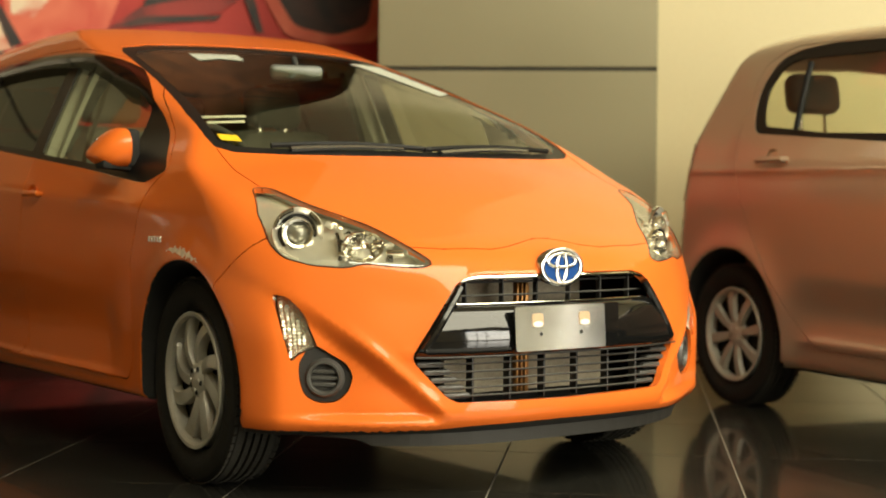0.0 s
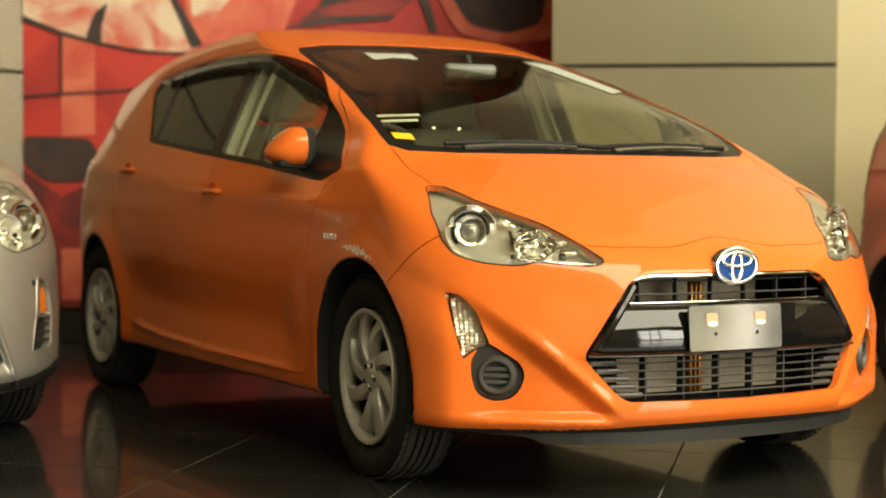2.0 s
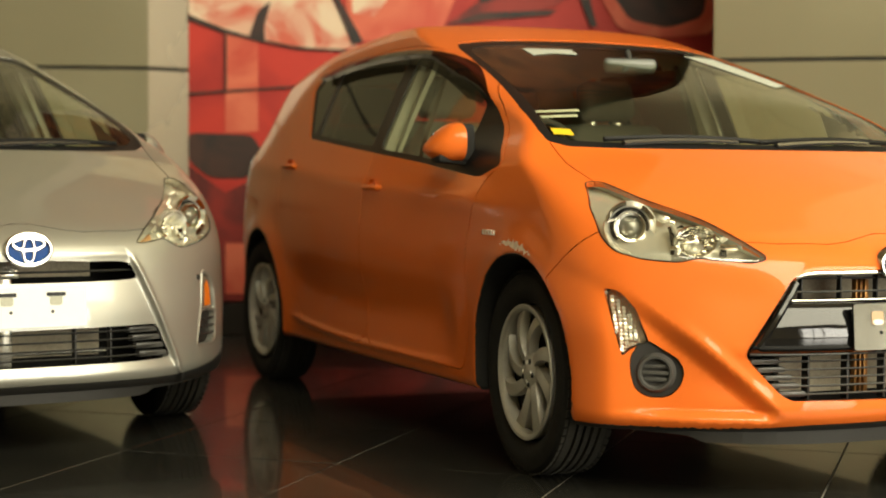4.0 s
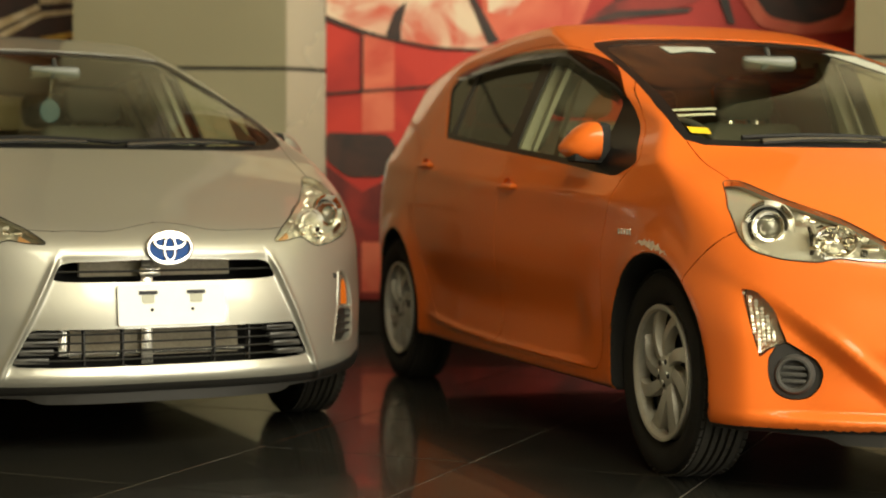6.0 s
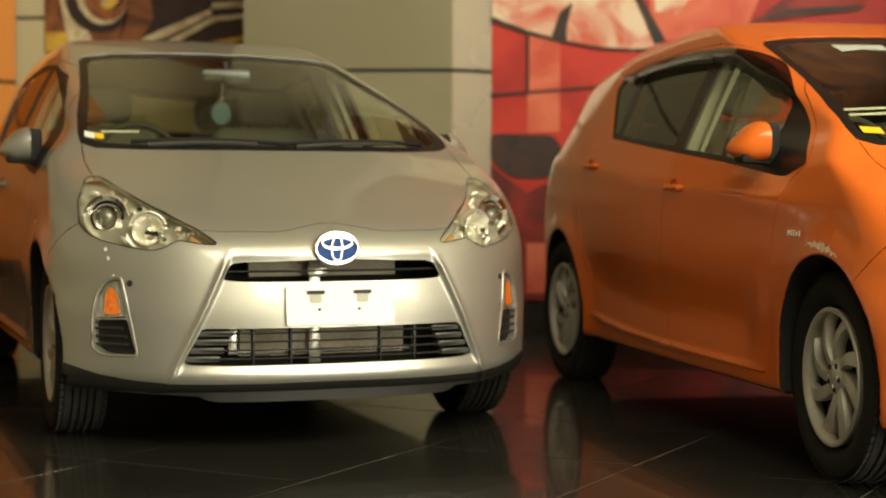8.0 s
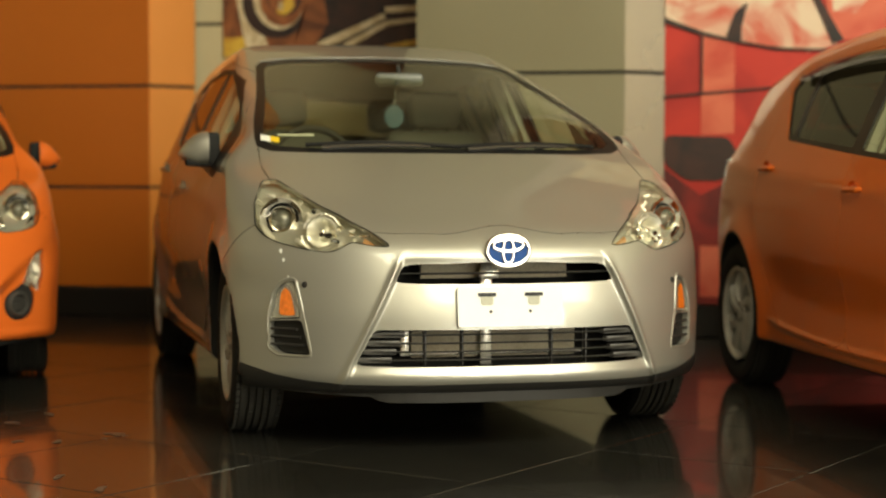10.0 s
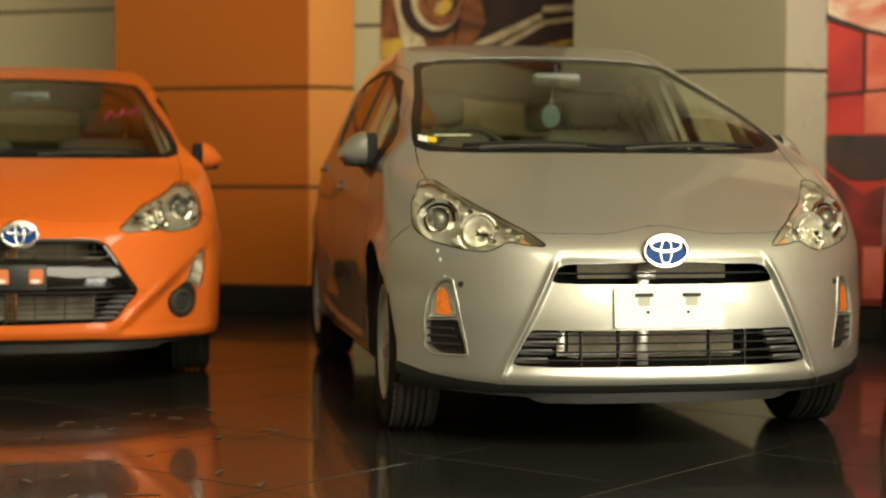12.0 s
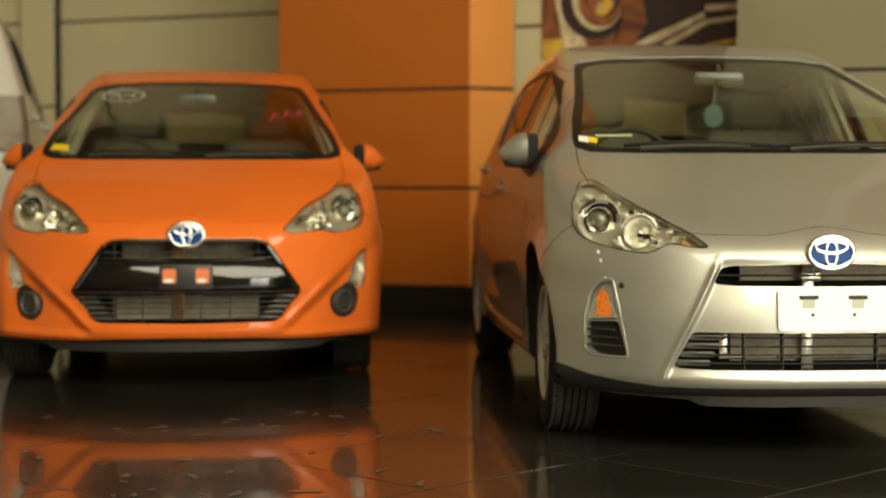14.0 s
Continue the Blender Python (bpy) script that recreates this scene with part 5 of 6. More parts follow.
PRINT_DEEP = print_mix("print_deep_red", (0.10, 0.008, 0.006), (0.30, 0.02, 0.012), 2.0)
PRINT_PINK = print_mix("print_coral", (0.54, 0.065, 0.035), (0.66, 0.15, 0.08), 2.5)
PRINT_WHITE = print_mix("print_pale", (0.60, 0.12, 0.07), (0.74, 0.58, 0.42), 3.2)
PRINT_BLACK = print_mix("print_black", (0.014, 0.009, 0.008), (0.05, 0.018, 0.012), 4)
PRINT_GOLD = print_mix("print_gold", (0.42, 0.20, 0.02), (0.66, 0.42, 0.05), 5)
PRINT_BROWN = print_mix("print_brown", (0.10, 0.030, 0.010), (0.30, 0.10, 0.03), 4)
PRINT_CREAM = print_mix("print_cream", (0.45, 0.33, 0.17), (0.70, 0.60, 0.40), 7)


def slab(name, pts, z0, z1, mat, parent=None):
    bm = bmesh.new()
    a = [bm.verts.new((x, y, z0)) for x, y in pts]
    b = [bm.verts.new((x, y, z1)) for x, y in pts]
    bm.faces.new(a[::-1])
    bm.faces.new(b)
    for i in range(len(a)):
        j = (i + 1) % len(a)
        bm.faces.new((a[i], a[j], b[j], b[i]))
    return part(name, bm, mat, parent, smooth=False)


TALL = 8.0


def clad_wall(name, x0, y0, x1, y1, mat, joints=(), label="", columns=1, skirting=0.18, thick=0.14):
    """A wall from right to left (its face towards the camera), with sheets between open joints and a dark skirting."""
    d = Vector((x1 - x0, y1 - y0, 0))
    length = d.length
    d.normalize()
    n = Vector((-d.y, d.x, 0))
    if n.y > 0:
        n = -n
    base = Vector((x0, y0, 0))
    back = [base - n * 0.010, base + d * length - n * 0.010, base + d * length - n * thick, base - n * thick]
    wall = tagged(slab(name, [(p.x, p.y) for p in back], 0, TALL, SEAM), label, "wall", kind="structure")
    turn = Matrix((tuple(d) + (0,), tuple(-n) + (0,), (0, 0, 1, 0), (0, 0, 0, 1))).transposed()
    zs = [skirting, *joints, TALL]
    for za, zb in zip(zs, zs[1:]):
        for k in range(columns):
            w = length / columns - (0.006 if columns > 1 else 0)
            bm = box(w, 0.012, zb - za - 0.020, bevel=0.0025, seg=1)
            m = Matrix.Translation(base + d * (length * (k + 0.5) / columns) + Vector((0, 0, (za + zb) / 2)) - n * 0.004) @ turn
            bmesh.ops.transform(bm, matrix=m, verts=bm.verts)
            part("panel", bm, mat, wall)
    if skirting:
        bm = box(length, 0.02, skirting - 0.006, bevel=0.003, seg=1)
        bmesh.ops.transform(bm, matrix=Matrix.Translation(base + d * length / 2 + Vector((0, 0, skirting / 2)) + n * 0.002) @ turn, verts=bm.verts)
        part("skirting", bm, SKIRT, wall, "black skirting")
    return wall


JOINTS = (0.83, 1.48, 2.13, 2.78, 3.43)
clad_wall("wall_cream_right", 9.6, 5.55, 3.405, 7.685, CREAM, (), "cream painted wall behind the parked cars", skirting=0.0)
clad_wall("wall_grey_right", 3.40, 7.67, 2.07, 8.13, GREY, JOINTS[1:], "grey metal clad wall with horizontal joints", skirting=0.0)
clad_wall("wall_red", 3.2, 9.32, -0.61, 9.32, GREY, (2.37,), "wall covered with a red printed mural")
clad_wall("wall_bevel_grey", -0.605, 9.32, -0.82, 9.17, LIT_GREY, JOINTS, "slanted grey return with its light painted in, with joints")
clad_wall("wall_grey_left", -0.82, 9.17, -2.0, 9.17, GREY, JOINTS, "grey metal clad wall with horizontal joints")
# Unseen return, added to keep light from leaking past the grey wall.
clad_wall("wall_return_3", -1.99, 9.18, -1.99, 10.24, GREY, JOINTS, "unseen grey return added against light leaks")
clad_wall("wall_cream_middle", -1.90, 10.25, -3.71, 10.25, CREAM, (1.89,), "cream wall strip beside a printed poster")
clad_wall("wall_bevel_orange", -3.70, 10.22, -3.93, 10.0, LIT_ORANGE, JOINTS, "slanted orange return with its brighter light painted in, with joints")
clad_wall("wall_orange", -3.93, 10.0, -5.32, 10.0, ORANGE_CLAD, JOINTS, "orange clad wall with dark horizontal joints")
clad_wall("wall_return_4", -5.32, 10.0, -5.34, 12.0, ORANGE_CLAD, JOINTS, "orange clad return of the wall")
clad_wall("wall_far", 9.6, 12.0, -12.0, 12.0, LIT_CREAM, (2.25,), "cream far wall in shade")
clad_wall("wall_pilaster", -8.52, 11.9, -8.86, 11.9, LIT_CREAM, (1.52, 2.6), "pale pilaster on the far wall")
# The left wall is unseen, paler so that it reflects more light.
tagged(slab("wall_left", [(-12.2, -3), (-12.0, -3), (-12.0, 12.2), (-12.2, 12.2)], 0, TALL, LIT_CREAM), "cream side wall of the showroom", "wall", kind="structure")
tagged(slab("wall_right", [(9.6, -3), (9.8, -3), (9.8, 12.2), (9.6, 12.2)], 0, TALL, CREAM), "cream side wall of the showroom", "wall", kind="structure")
tagged(slab("ceiling", [(-12.2, -3.2), (9.8, -3.2), (9.8, 12.2), (-12.2, 12.2)], TALL, TALL + 0.2, CEILING), "dull grey ceiling of the showroom", "ceiling", kind="structure")
# the front behind the camera: a glazed entrance, and an unseen roof light added over it
front = tagged(slab("wall_front", [(-12.2, -3.2), (5.2, -3.2), (5.2, -3.0), (-12.2, -3.0)], 0, TALL, CEILING), "front wall with a wide entrance", "wall", kind="structure")
slab("front_pier", [(9.4, -3.2), (9.8, -3.2), (9.8, -3.0), (9.4, -3.0)], 0, TALL, CEILING, front)
slab("lintel", [(5.2, -3.2), (9.4, -3.2), (9.4, -3.0), (5.2, -3.0)], 2.75, TALL, CEILING, front)
for x in (5.24, 6.28, 7.30, 8.32, 9.36):
    slab("mullion", [(x - 0.04, -2.99), (x + 0.04, -2.99), (x + 0.04, -2.92), (x - 0.04, -2.92)], 0, 2.75, GREY, front)
slab("transom", [(5.2, -2.985), (9.4, -2.985), (9.4, -2.925), (5.2, -2.925)], 1.36, 1.44, GREY, front)
kerb = tagged(empty("roof_light", look((3.7, -1.2, 5.2), (0.4, 5.0, 0.4))), "unseen roof light frame added round the main lamp", "window", kind="structure")
for sx, sy, at in ((11.9, 0.14, (0, 2.68, 0.0)), (11.9, 0.14, (0, -2.68, 0.0)), (0.14, 5.5, (5.88, 0, 0.0)), (0.14, 5.5, (-5.88, 0, 0.0))):
    part("roof_light_frame", box(sx, sy, 0.16, at, 0.01), GREY, kerb)


def mural(name, pieces, y, label):
    """A flat print: a few large shapes laid over one another on the wall at depth y."""
    for i, (colour, pts) in enumerate(pieces):
        bm = bmesh.new()
        bm.faces.new([bm.verts.new((x, y - 0.003 - 0.0012 * i, z)) for x, z in pts])
        bmesh.ops.triangulate(bm, faces=bm.faces)
        if i == 0:
            top = tagged(part(name, bm, colour, smooth=False), label, "poster")
        else:
            part("print_shape", bm, colour, top, smooth=False)


K = 9.32 / 9.2
mural("mural", [(c, [(x * K, 0.87 + (z - 0.87) * K) for x, z in p]) for c, p in (
    (PRINT_RED, [(-0.60, 0.20), (2.34, 0.20), (2.34, 2.34), (-0.60, 2.34)]),
    # Shapes above 2.36 are unseen, added for the windscreens to reflect.
    (PRINT_BROWN, [(-0.60, 2.36), (2.34, 2.36), (2.34, 7.6), (-0.60, 7.6)]),
    (PRINT_BLACK, [(-0.60, 4.45), (2.34, 3.75), (2.34, 3.83), (-0.60, 4.53)]),
    (PRINT_CREAM, rounded([(-0.60, 2.40), (0.15, 2.40), (0.05, 3.1), (-0.60, 3.5)], 0.15)),
    (PRINT_PINK, [(0.1, 3.9), (0.5, 3.7), (0.7, 4.3), (0.5, 4.7)]),
    (PRINT_DEEP, [(-0.60, 0.20), (2.34, 0.20), (2.34, 0.86), (-0.28, 0.86), (-0.40, 0.80), (-0.60, 0.95)]),
    (PRINT_PINK, [(-0.40, 0.24), (-0.22, 0.24), (-0.22, 0.52), (-0.40, 0.52)]),
    (PRINT_PINK, [(-0.40, 1.68), (-0.22, 1.64), (-0.22, 1.14), (-0.40, 1.13)]),
    (PRINT_BLACK, rounded([(-0.60, 1.13), (-0.25, 1.12), (-0.18, 1.0), (-0.28, 0.88), (-0.48, 0.88), (-0.598, 0.97)], 0.04)),
    (PRINT_WHITE, [(-0.60, 2.3), (-0.60, 1.78), (-0.42, 1.70), (-0.12, 1.62), (0.18, 1.58), (0.33, 1.62), (0.26, 1.73), (0.18, 1.88), (0.12, 2.3)]),
    (PRINT_PINK, [(0.27, 1.70), (0.36, 1.64), (0.80, 1.71), (1.0, 2.2), (0.25, 2.3)]),
    (PRINT_WHITE, [(0.30, 1.80), (0.42, 1.78), (0.55, 1.95), (0.50, 2.2), (0.28, 2.2)]),
    (PRINT_BLACK, [(-0.60, 1.775), (-0.40, 1.70), (-0.24, 1.655), (0.0, 1.605), (0.27, 1.595), (0.27, 1.58), (0.0, 1.59), (-0.24, 1.637), (-0.40, 1.675), (-0.60, 1.745)]),
    (PRINT_BLACK, [(-0.404, 1.68), (-0.392, 1.68), (-0.392, 1.36), (-0.404, 1.36)]),
    (PRINT_BLACK, [(-0.60, 1.335), (0.10, 1.390), (0.10, 1.402), (-0.60, 1.350)]),
    (PRINT_BLACK, [(0.18, 1.90), (0.215, 1.90), (0.36, 1.64), (0.30, 1.62)]),
    (PRINT_BLACK, rounded([(-0.27, 1.66), (-0.18, 1.64), (-0.19, 1.70), (-0.15, 1.86), (-0.22, 1.80)], 0.02)),
    (PRINT_DEEP, [(0.80, 1.73), (0.99, 1.86), (1.24, 1.91), (1.53, 1.92), (1.43, 1.85), (1.12, 1.77)]),
    (PRINT_BLACK, [(0.84, 1.745), (1.02, 1.81), (1.44, 1.83), (1.40, 1.80), (1.0, 1.765)]),
    (PRINT_BLACK, [(1.0, 1.86), (1.10, 2.1), (1.5, 2.2), (1.53, 1.93), (1.24, 1.915)]),
    (PRINT_BLACK, [(1.55, 1.95), (1.61, 1.95), (1.67, 1.74), (1.63, 1.74)]),
    (PRINT_PINK, rounded([(1.66, 1.95), (1.79, 1.73), (2.02, 1.68), (2.335, 1.71), (2.335, 2.3), (1.66, 2.3)], 0.06)),
    (PRINT_BLACK, rounded([(1.74, 1.95), (1.85, 1.78), (2.07, 1.735), (2.27, 1.80), (2.29, 1.92), (2.32, 2.25), (1.74, 2.25)], 0.05)),
)], 9.315, "large red mural of abstract glossy car shapes")
K2 = 10.24 / 9.35
mural("poster", [(c, [(x * K2, 0.87 + (z - 0.87) * K2) for x, z in p]) for c, p in (
    (PRINT_BROWN, [(-3.21, 1.60), (-2.01, 1.60), (-2.01, 3.0), (-3.21, 3.0)]),
    (PRINT_GOLD, [(-3.205, 1.605), (-3.06, 1.605), (-3.06, 1.72), (-3.205, 1.72)]),
    (PRINT_CREAM, [(-3.06, 1.62), (-2.92, 1.62), (-2.95, 1.74), (-3.05, 1.98), (-3.12, 2.3), (-3.20, 2.3)]),
    (PRINT_BLACK, [(-2.66, 1.605), (-2.015, 1.605), (-2.015, 2.6), (-2.55, 2.6)]),
    (PRINT_BLACK, ellipse(-2.88, 1.93, 0.21, 0.22)),
    (PRINT_CREAM, ellipse(-2.86, 1.95, 0.16, 0.19)),
    (PRINT_BROWN, ellipse(-2.84, 1.95, 0.14, 0.17)),
    (PRINT_BLACK, ellipse(-2.83, 1.97, 0.115, 0.13)),
    (PRINT_BROWN, ellipse(-2.84, 1.94, 0.085, 0.09)),
    (PRINT_GOLD, rounded([(-2.89, 1.86), (-2.82, 1.84), (-2.76, 1.90), (-2.80, 1.97)], 0.03)),
    (PRINT_CREAM, rounded([(-2.87, 1.88), (-2.84, 1.87), (-2.83, 1.91), (-2.86, 1.93)], 0.012)),
    (PRINT_BROWN, [(-2.78, 1.61), (-2.67, 1.61), (-2.56, 1.80), (-2.60, 2.0), (-2.68, 2.0), (-2.72, 1.80)]),
    (PRINT_CREAM, [(-2.65, 1.645), (-2.62, 1.685), (-2.23, 1.845), (-2.215, 1.815), (-2.50, 1.68)]),
    (PRINT_CREAM, [(-2.52, 1.645), (-2.22, 1.80), (-2.02, 1.82), (-2.02, 1.795), (-2.20, 1.775), (-2.44, 1.645)]),
    (PRINT_GOLD, [(-2.23, 1.635), (-2.22, 1.66), (-2.02, 1.695), (-2.02, 1.66)]),
    (PRINT_CREAM, [(-2.22, 1.88), (-2.02, 1.89), (-2.02, 1.855), (-2.22, 1.845)]),
)], 10.239, "printed poster with golden and black car details")

# ---- floor ----
floor = tagged(slab("floor", [(-12.2, -3.2), (9.8, -3.2), (9.8, 12.2), (-12.2, 12.2)], -0.2, -0.0022, GROUT), "black polished tile floor with pale joints", "floor", kind="structure")
PITCH, TURNED = 0.733, 22.8
tile_bm = box(PITCH - 0.0042, PITCH - 0.0042, 0.012, (0, 0, -0.006), 0.0015, seg=1)
tile_mesh = bpy.data.meshes.new("tile")
tile_bm.to_mesh(tile_mesh)
tile_bm.free()
tile_mesh.materials.append(TILE)
ca, sa = math.cos(radians(TURNED)), math.sin(radians(TURNED))
rest_v, rest_f = [], []
for i in range(-30, 31):
    for j in range(-30, 31):
        u, v = -1.846 + (i + 0.5) * PITCH, 4.70 + (j + 0.5) * PITCH
        x, y = u * ca + v * sa, -u * sa + v * ca
        if not (-12.6 < x < 10.2 and -3.4 < y < 12.6):
            continue
        if -6.6 < x < 5.0 and 2.6 < y < 10.2:
            ob = new("tile", tile_mesh)
            ob.parent = floor
            ob.matrix_local = pose(x, y, random.uniform(-0.0004, 0.0004), random.uniform(-0.02, 0.02), random.uniform(-0.02, 0.02), -TURNED)
        elif -12.0 < x < 9.4 and -2.8 < y < 11.8:
            k = len(rest_v)
            h = PITCH / 2 - 0.0021
            for p, q in ((-h, -h), (h, -h), (h, h), (-h, h)):
                rest_v.append((x + p * ca + q * sa, y - p * sa + q * ca, 0.0))
            rest_f.append((k, k + 1, k + 2, k + 3))
tagged(link_mesh("tile_field", rest_v, rest_f, TILE, floor, smooth=False), kind="stuff")

# dried water marks and scuffs on the tiles in front of the second orange car
DUST = material("dried_dust", (0.09, 0.082, 0.066), 0.3, grain=0.4, scale=60, stain=0.4, stain_scale=30)
marks = bmesh.new()
for i in range(44):
    r, a = random.uniform(4.4, 6.3), radians(random.uniform(22, 37))
    cx, cy, size, spin = -r * math.sin(a), r * math.cos(a), random.uniform(0.008, 0.026), random.uniform(0, 3)
    ring = []
    for k in range(9):
        q = 2 * math.pi * k / 9
        rad = size * random.uniform(0.5, 1.2)
        u, v = 1.8 * rad * math.cos(q), 0.8 * rad * math.sin(q)
        ring.append(marks.verts.new((cx + u * math.cos(spin) - v * math.sin(spin), cy + u * math.sin(spin) + v * math.cos(spin), 0.0018)))
    marks.faces.new(ring)
tagged(part("floor_scuff", marks, DUST, floor, smooth=False), kind="stuff")

# ---- the cars in their places ----
def decal(name, parent, outline, mat, style, off=0.0025, label=""):
    """A thin sticker that follows the glass or paint, from its outline seen from the front."""
    pts = []
    k = len(outline)
    for i in range(k):
        (x0, z0), (x1, z1) = outline[i], outline[(i + 1) % k]
        for j in range(3):
            pts.append((x0 + (x1 - x0) * j / 3, z0 + (z1 - z0) * j / 3))
    cx, cz = sum(p[0] for p in pts) / len(pts), sum(p[1] for p in pts) / len(pts)
    verts = [(cx, surface_y(cx, cz, style) - off, cz)]
    for s in (0.5, 1.0):
        verts += [(cx + (x - cx) * s, surface_y(cx + (x - cx) * s, cz + (z - cz) * s, style) - off, cz + (z - cz) * s) for x, z in pts]
    n = len(pts)
    faces = [(0, 1 + i, 1 + (i + 1) % n) for i in range(n)]
    faces += [(1 + i, 1 + n + i, 1 + n + (i + 1) % n, 1 + (i + 1) % n) for i in range(n)]
    return link_mesh(name, verts, faces, mat, parent, label)


def scribble(name, parent, strokes, mat, style, width=0.004, label=""):
    """Marker strokes on the windscreen that cannot be read."""
    bm = bmesh.new()
    for s in strokes:
        tube([(x, surface_y(x, z, style) - 0.001, z) for x, z in s], width, 5, bm, flat=0.4)
    return part(name, bm, mat, parent, label)


def weather_shield(parent, side):
    """Smoked acrylic strip along the top of the side windows."""
    top = [(0.50, 1.145), (0.59, 1.19), (0.72, 1.242), (0.85, 1.285), (1.10, 1.340), (1.35, 1.358), (1.55, 1.362), (1.80, 1.358), (2.0, 1.348), (2.12, 1.335), (2.22, 1.318)]
    us = np.linspace(top[0][0], top[-1][0], 46)
    edge = curve(*top)
    top = [(float(u), float(edge(u))) for u in us]
    verts, faces = [], []
    for i, (y, z) in enumerate(top):
        drop = 0.056 * min(1, 0.4 + 0.2 * i, 0.4 + 0.2 * (len(top) - 1 - i))
        for t, out in ((0.0, 0.006), (0.35, 0.020), (1.0, 0.024)):
            zz = z - drop * t
            verts.append((side * (surface_x(y, zz) + out), y, zz))
    for i in range(len(top) - 1):
        for j in range(2):
            a = 3 * i + j
            faces.append((a, a + 1, a + 4, a + 3))
    link_mesh("weather_shield", verts, faces, SMOKE, parent, "smoked acrylic weather shield")


def number_plate(parent, x, z, y, w, h, mat, label, holes, hole_mat, tilt=4):
    p = empty("number_plate", pose(x, y, z, -tilt, 0, 0), parent)
    bm = plate_of(rounded([(-w / 2, -h / 2), (w / 2, -h / 2), (w / 2, h / 2), (-w / 2, h / 2)], 0.010, 3), 0.003)
    part("plate", bm, mat, p, label)
    for s in (-1, 1):
        bm = plate_of(rounded([(s * holes - 0.020, 0.004), (s * holes + 0.020, 0.004), (s * holes + 0.020, 0.042), (s * holes - 0.020, 0.042)], 0.008, 2), 0.002)
        bmesh.ops.translate(bm, vec=(0, -0.002, 0), verts=bm.verts)
        part("plate_slot", bm, hole_mat, p)
        if mat is MIRROR_PLATE:
            bm = plate_of(ellipse(s * holes, 0.012, 0.017, 0.008, 16), 0.002)
            bmesh.ops.translate(bm, vec=(0, -0.0035, 0), verts=bm.verts)
            part("slot_pad", bm, PAPER, p)
        part("plate_bolt", lathe([(0, 0.003), (0.004, 0.002), (0.0055, 0)], 10, m=pose(s * holes - 0.012 * s, -0.0005, -0.016, 90, 0, 0)), SEAL, p)
        bm = plate_of([(s * holes - 0.030, 0.032), (s * holes + 0.030, 0.032), (s * holes + 0.030, 0.044), (s * holes - 0.030, 0.044)], 0.002)
        bmesh.ops.translate(bm, vec=(0, -0.0032, 0), verts=bm.verts)
        if mat is PLATE_WHITE:
            part("plate_slot", bm, SEAL, p)
        else:
            bm.free()
    return p


first = hatchback("scoop", ORANGE, "glossy orange compact hatchback with bare metal number plate holder", "parked hatchbacks")
second = copy_thing(first, pose(-3.949, 6.566, 0, 0, 0, 28.98))
second["label"] = "orange compact hatchback with black plate bracket beside orange wall"
first.matrix_world = pose(1.433, 5.099, 0, 0, 0, 18.72)
silver = hatchback("slit", SILVER, "silver compact hatchback with blank white number plate", "parked hatchbacks")
silver.matrix_world = pose(-1.155, 5.86, 0, 0, 0, 26.36)

# extras of the first orange car
for side in (-1, 1):
    weather_shield(first, side)
number_plate(first, -0.035, 0.482, -0.768, 0.326, 0.125, MIRROR_PLATE, "bare metal plate holder", 0.085, TAN_REFLECTION)
part("plate_backing", box(0.38, 0.012, 0.128, (-0.005, -0.757, 0.482), 0.004), PIANO, first, "black plate backing")
decal("glass_sticker", first, [(-0.650, 1.016), (-0.592, 1.012), (-0.590, 1.032), (-0.648, 1.036)], YELLOW, "scoop", label="yellow sticker")
decal("glass_notice", first, [(-0.33, 1.350), (-0.14, 1.352), (-0.16, 1.325), (-0.25, 1.330), (-0.34, 1.318)], NOTICE, "scoop", -0.008, "white notice behind the glass")
decal("glass_paper", first, [(0.335, 1.345), (0.492, 1.338), (0.560, 1.222), (0.430, 1.205)], NOTICE, "scoop", -0.008, "white paper behind the glass")
for dz, w in ((0.0, 0.14), (-0.018, 0.12)):
    decal("dash_paper", first, [(-0.62, 1.088 + dz), (-0.62 + w, 1.094 + dz), (-0.62 + w, 1.102 + dz), (-0.62, 1.096 + dz)], PAPER, "scoop", -0.05, "thin white strip")
for i in range(5):
    y = 0.215 - 0.020 * i
    part("badge_letter", box(0.004, 0.012, 0.018, (-surface_x(y, 0.715) - 0.001, y, 0.715), 0.001), CHROME, first, "small chrome script bar")
# Streak over the arch: a highlight laid on as colour, with scrapes.
verts, faces = [], []
for i in range(27):
    a = 1.16 + 0.021 * i
    mid, wide = 0.383 + random.uniform(-0.006, 0.006), (0.003 + random.uniform(0, 0.012)) * math.sin(math.pi * (i + 0.6) / 27.5)
    for r in (mid - wide, mid + wide):
        y, z = -r * 1.05 * math.cos(a) + 0.02, HUB + r * math.sin(a)
        verts.append((-surface_x(y, z) - 0.0012, y, z))
    if i:
        faces.append((2 * i - 2, 2 * i - 1, 2 * i + 1, 2 * i))
link_mesh("paint_scrape", verts, faces, GLINT_SCRAPE, first, "painted highlight with scrapes over the wheel arch")

# extras of the second orange car
part("plate_bracket", box(0.22, 0.010, 0.105, (0.0, -0.766, 0.475), 0.006), PLASTIC, second, "black plate bracket")
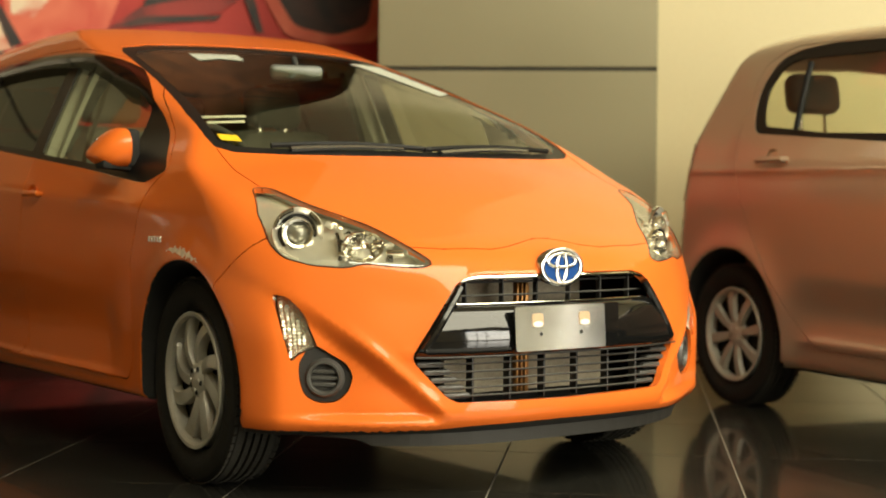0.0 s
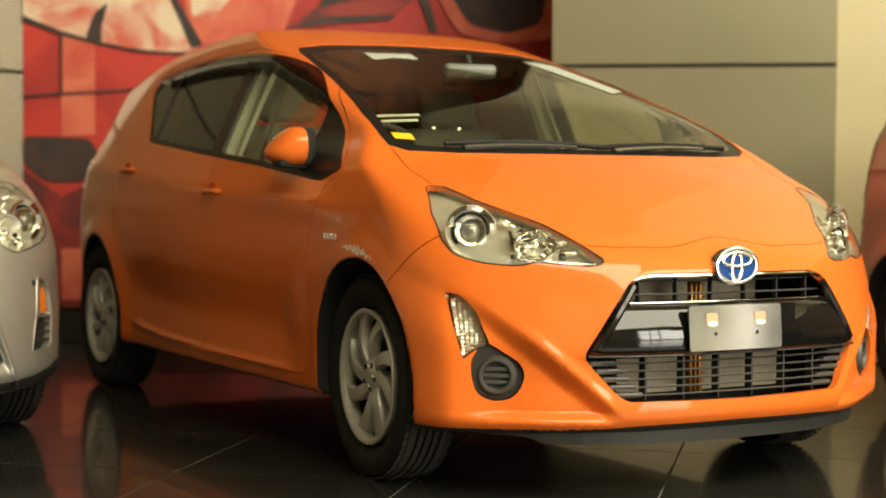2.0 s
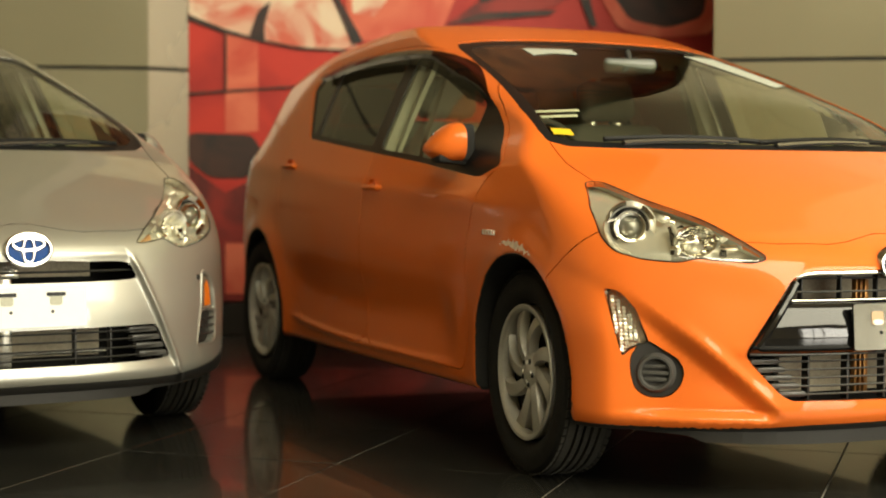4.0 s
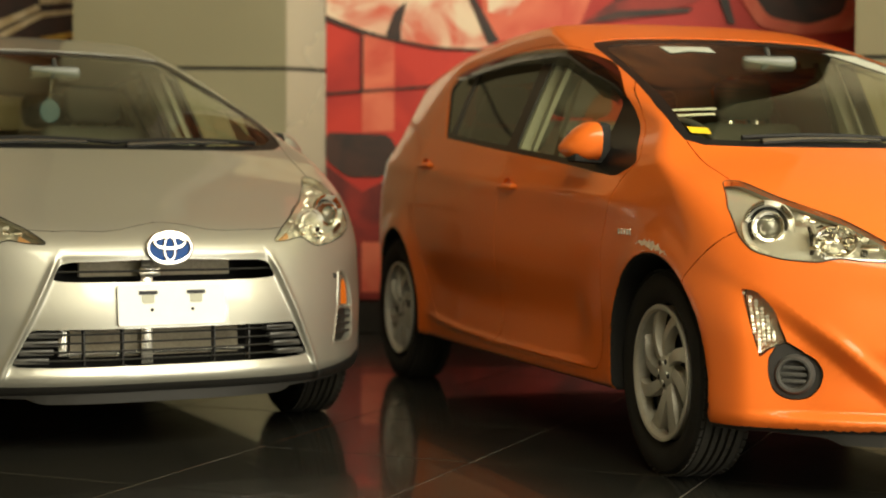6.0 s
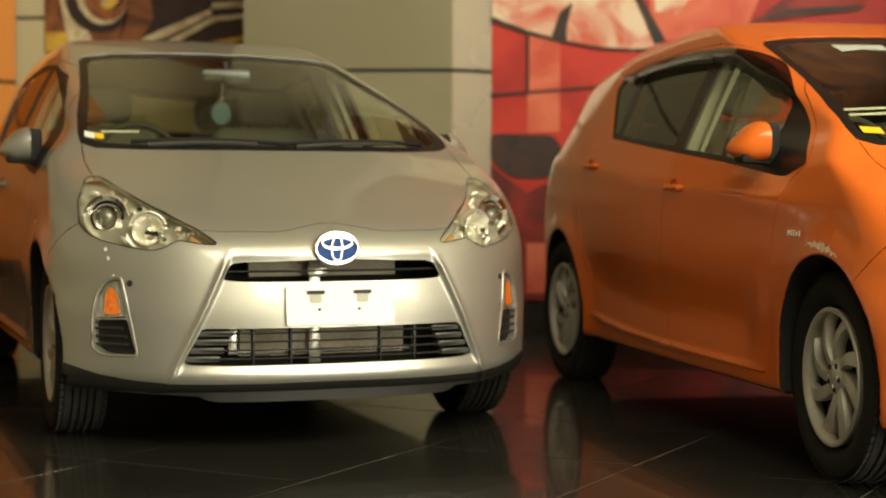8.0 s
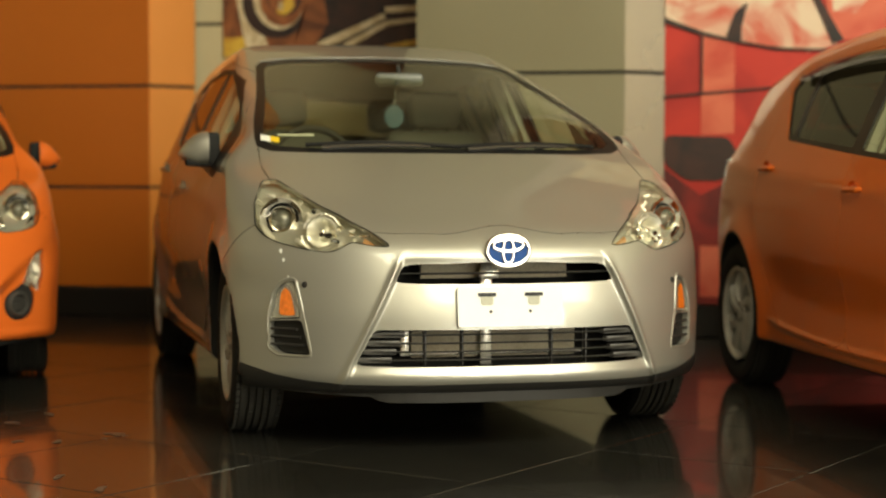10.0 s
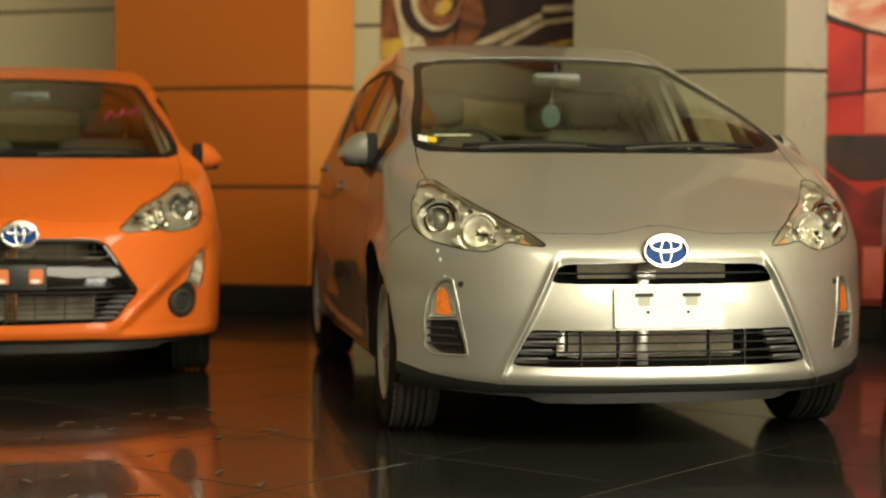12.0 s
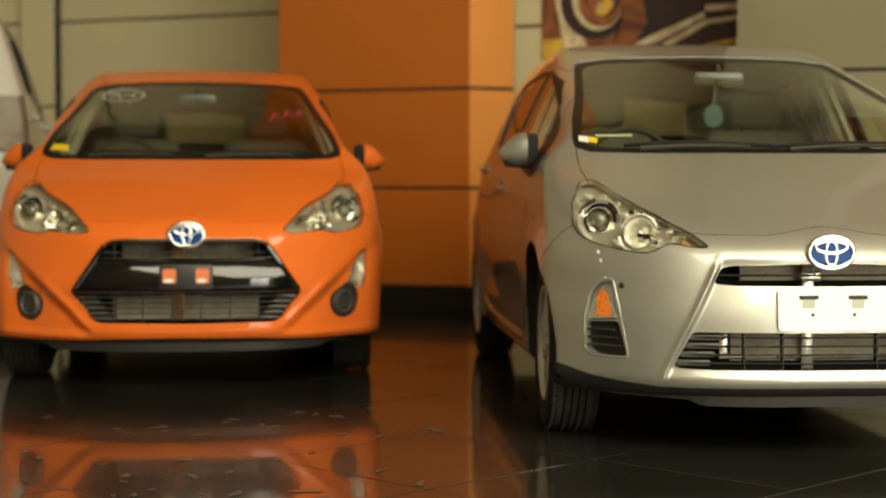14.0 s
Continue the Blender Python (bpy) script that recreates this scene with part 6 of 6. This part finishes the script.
for s in (-1, 1):
    bm = plate_of(rounded([(-0.028, -0.03), (0.028, -0.03), (0.028, 0.03), (-0.028, 0.03)], 0.008, 2), 0.002)
    bmesh.ops.translate(bm, vec=(s * 0.068, -0.7735, 0.480), verts=bm.verts)
    part("bracket_pad", bm, ORANGE_PAD, second, "orange pad")
    bm = plate_of(ellipse(0, 0, 0.020, 0.009, 16), 0.002)
    bmesh.ops.translate(bm, vec=(s * 0.068 - 0.004, -0.7755, 0.461), verts=bm.verts)
    part("pad_clip", bm, PAPER, second, "white clip")
decal("glass_sticker", second, [(-0.652, 1.018), (-0.565, 1.012), (-0.563, 1.040), (-0.640, 1.048)], YELLOW, "scoop", label="yellow sticker")
ring = [(-0.37 + 0.105 * math.cos(a), 1.305 + 0.036 * math.sin(a)) for a in [2 * math.pi * i / 24 for i in range(25)]]
scribble("glass_mark", second, [ring, [(-0.43, 1.295), (-0.40, 1.32), (-0.38, 1.29)], [(-0.36, 1.31), (-0.33, 1.295), (-0.31, 1.32)]], PAPER, "scoop", 0.004, "white marker ring")
scribble("glass_mark", second, [[(0.36, 1.165), (0.39, 1.205), (0.41, 1.175)], [(0.43, 1.185), (0.45, 1.22), (0.47, 1.195)], [(0.49, 1.20), (0.52, 1.235), (0.52, 1.20)]], PINK, "scoop", 0.005, "pink marker scrawl")

# extras of the silver car
number_plate(silver, 0.0, 0.474, -0.752, 0.350, 0.128, PLATE_WHITE, "blank white plate", 0.078, TRIM, tilt=6)
decal("glass_sticker", silver, [(-0.668, 1.018), (-0.635, 1.012), (-0.63, 1.034), (-0.662, 1.040)], PAPER, "slit", label="white sticker")
decal("glass_sticker", silver, [(-0.635, 1.014), (-0.605, 1.010), (-0.60, 1.030), (-0.63, 1.034)], YELLOW, "slit", label="yellow sticker")
decal("dash_paper", silver, [(-0.60, 1.035), (-0.47, 1.035), (-0.47, 1.043), (-0.60, 1.043)], PAPER, "slit", -0.03, "thin white strip")
fresh = empty("air_freshener", parent=silver)
bm = lathe([(0, 0.004), (0.045, 0.003), (0.048, 0), (0.045, -0.003), (0, -0.004)], 28, m=pose(-0.02, 0.80, 1.135, 90, 0, 0))
bmesh.ops.scale(bm, vec=(0.85, 1, 1.0), verts=bm.verts)
part("scent_disc", bm, PALE_BLUE, fresh, "pale blue hanging disc")
part("cord", tube([(-0.017, 0.80, 1.18), (-0.01, 0.79, 1.26)], 0.0015, 5), PAPER, fresh)
for i in range(4):
    decal("light_speck", silver, ellipse(-0.695 + 0.006 * i, 0.645 - 0.028 * i, 0.004, 0.007, 8), PAPER, "slit", 0.001, "small pale speck") if i != 2 else None

mauve = tall_hatchback(MAUVE, "mauve grey tall hatchback seen from its side")
GROW = Matrix.Diagonal((1.05, 1.10, 1.27, 1))
pale = copy_thing(mauve, pose(-8.16, 9.87, 0, 0, 0, 214) @ GROW)
pale.name = "van"
pale["label"] = "tall pale silver van parked with its back to the row"
for ob in pale.children_recursive:
    if ob.type == "MESH" and ob.data.materials and ob.data.materials[0] is MAUVE:
        ob.material_slots[0].link = "OBJECT"
        ob.material_slots[0].material = WHITE_PAINT
    elif ob.name.startswith("tail_lamp"):
        ob.material_slots[0].link = "OBJECT"
        ob.material_slots[0].material = CRYSTAL
        ob["label"] = "clear tail lamp"
    if ob.name.startswith("wheel") and ob.type == "EMPTY":
        hub = ob.matrix_local.translation.copy()
        low = Matrix.Translation((hub.x, hub.y, hub.z / 1.27))
        ob.matrix_local = low @ GROW.inverted() @ Matrix.Translation(-hub) @ ob.matrix_local
mauve.matrix_world = pose(4.15, 3.76, 0, 0, 0, 8)
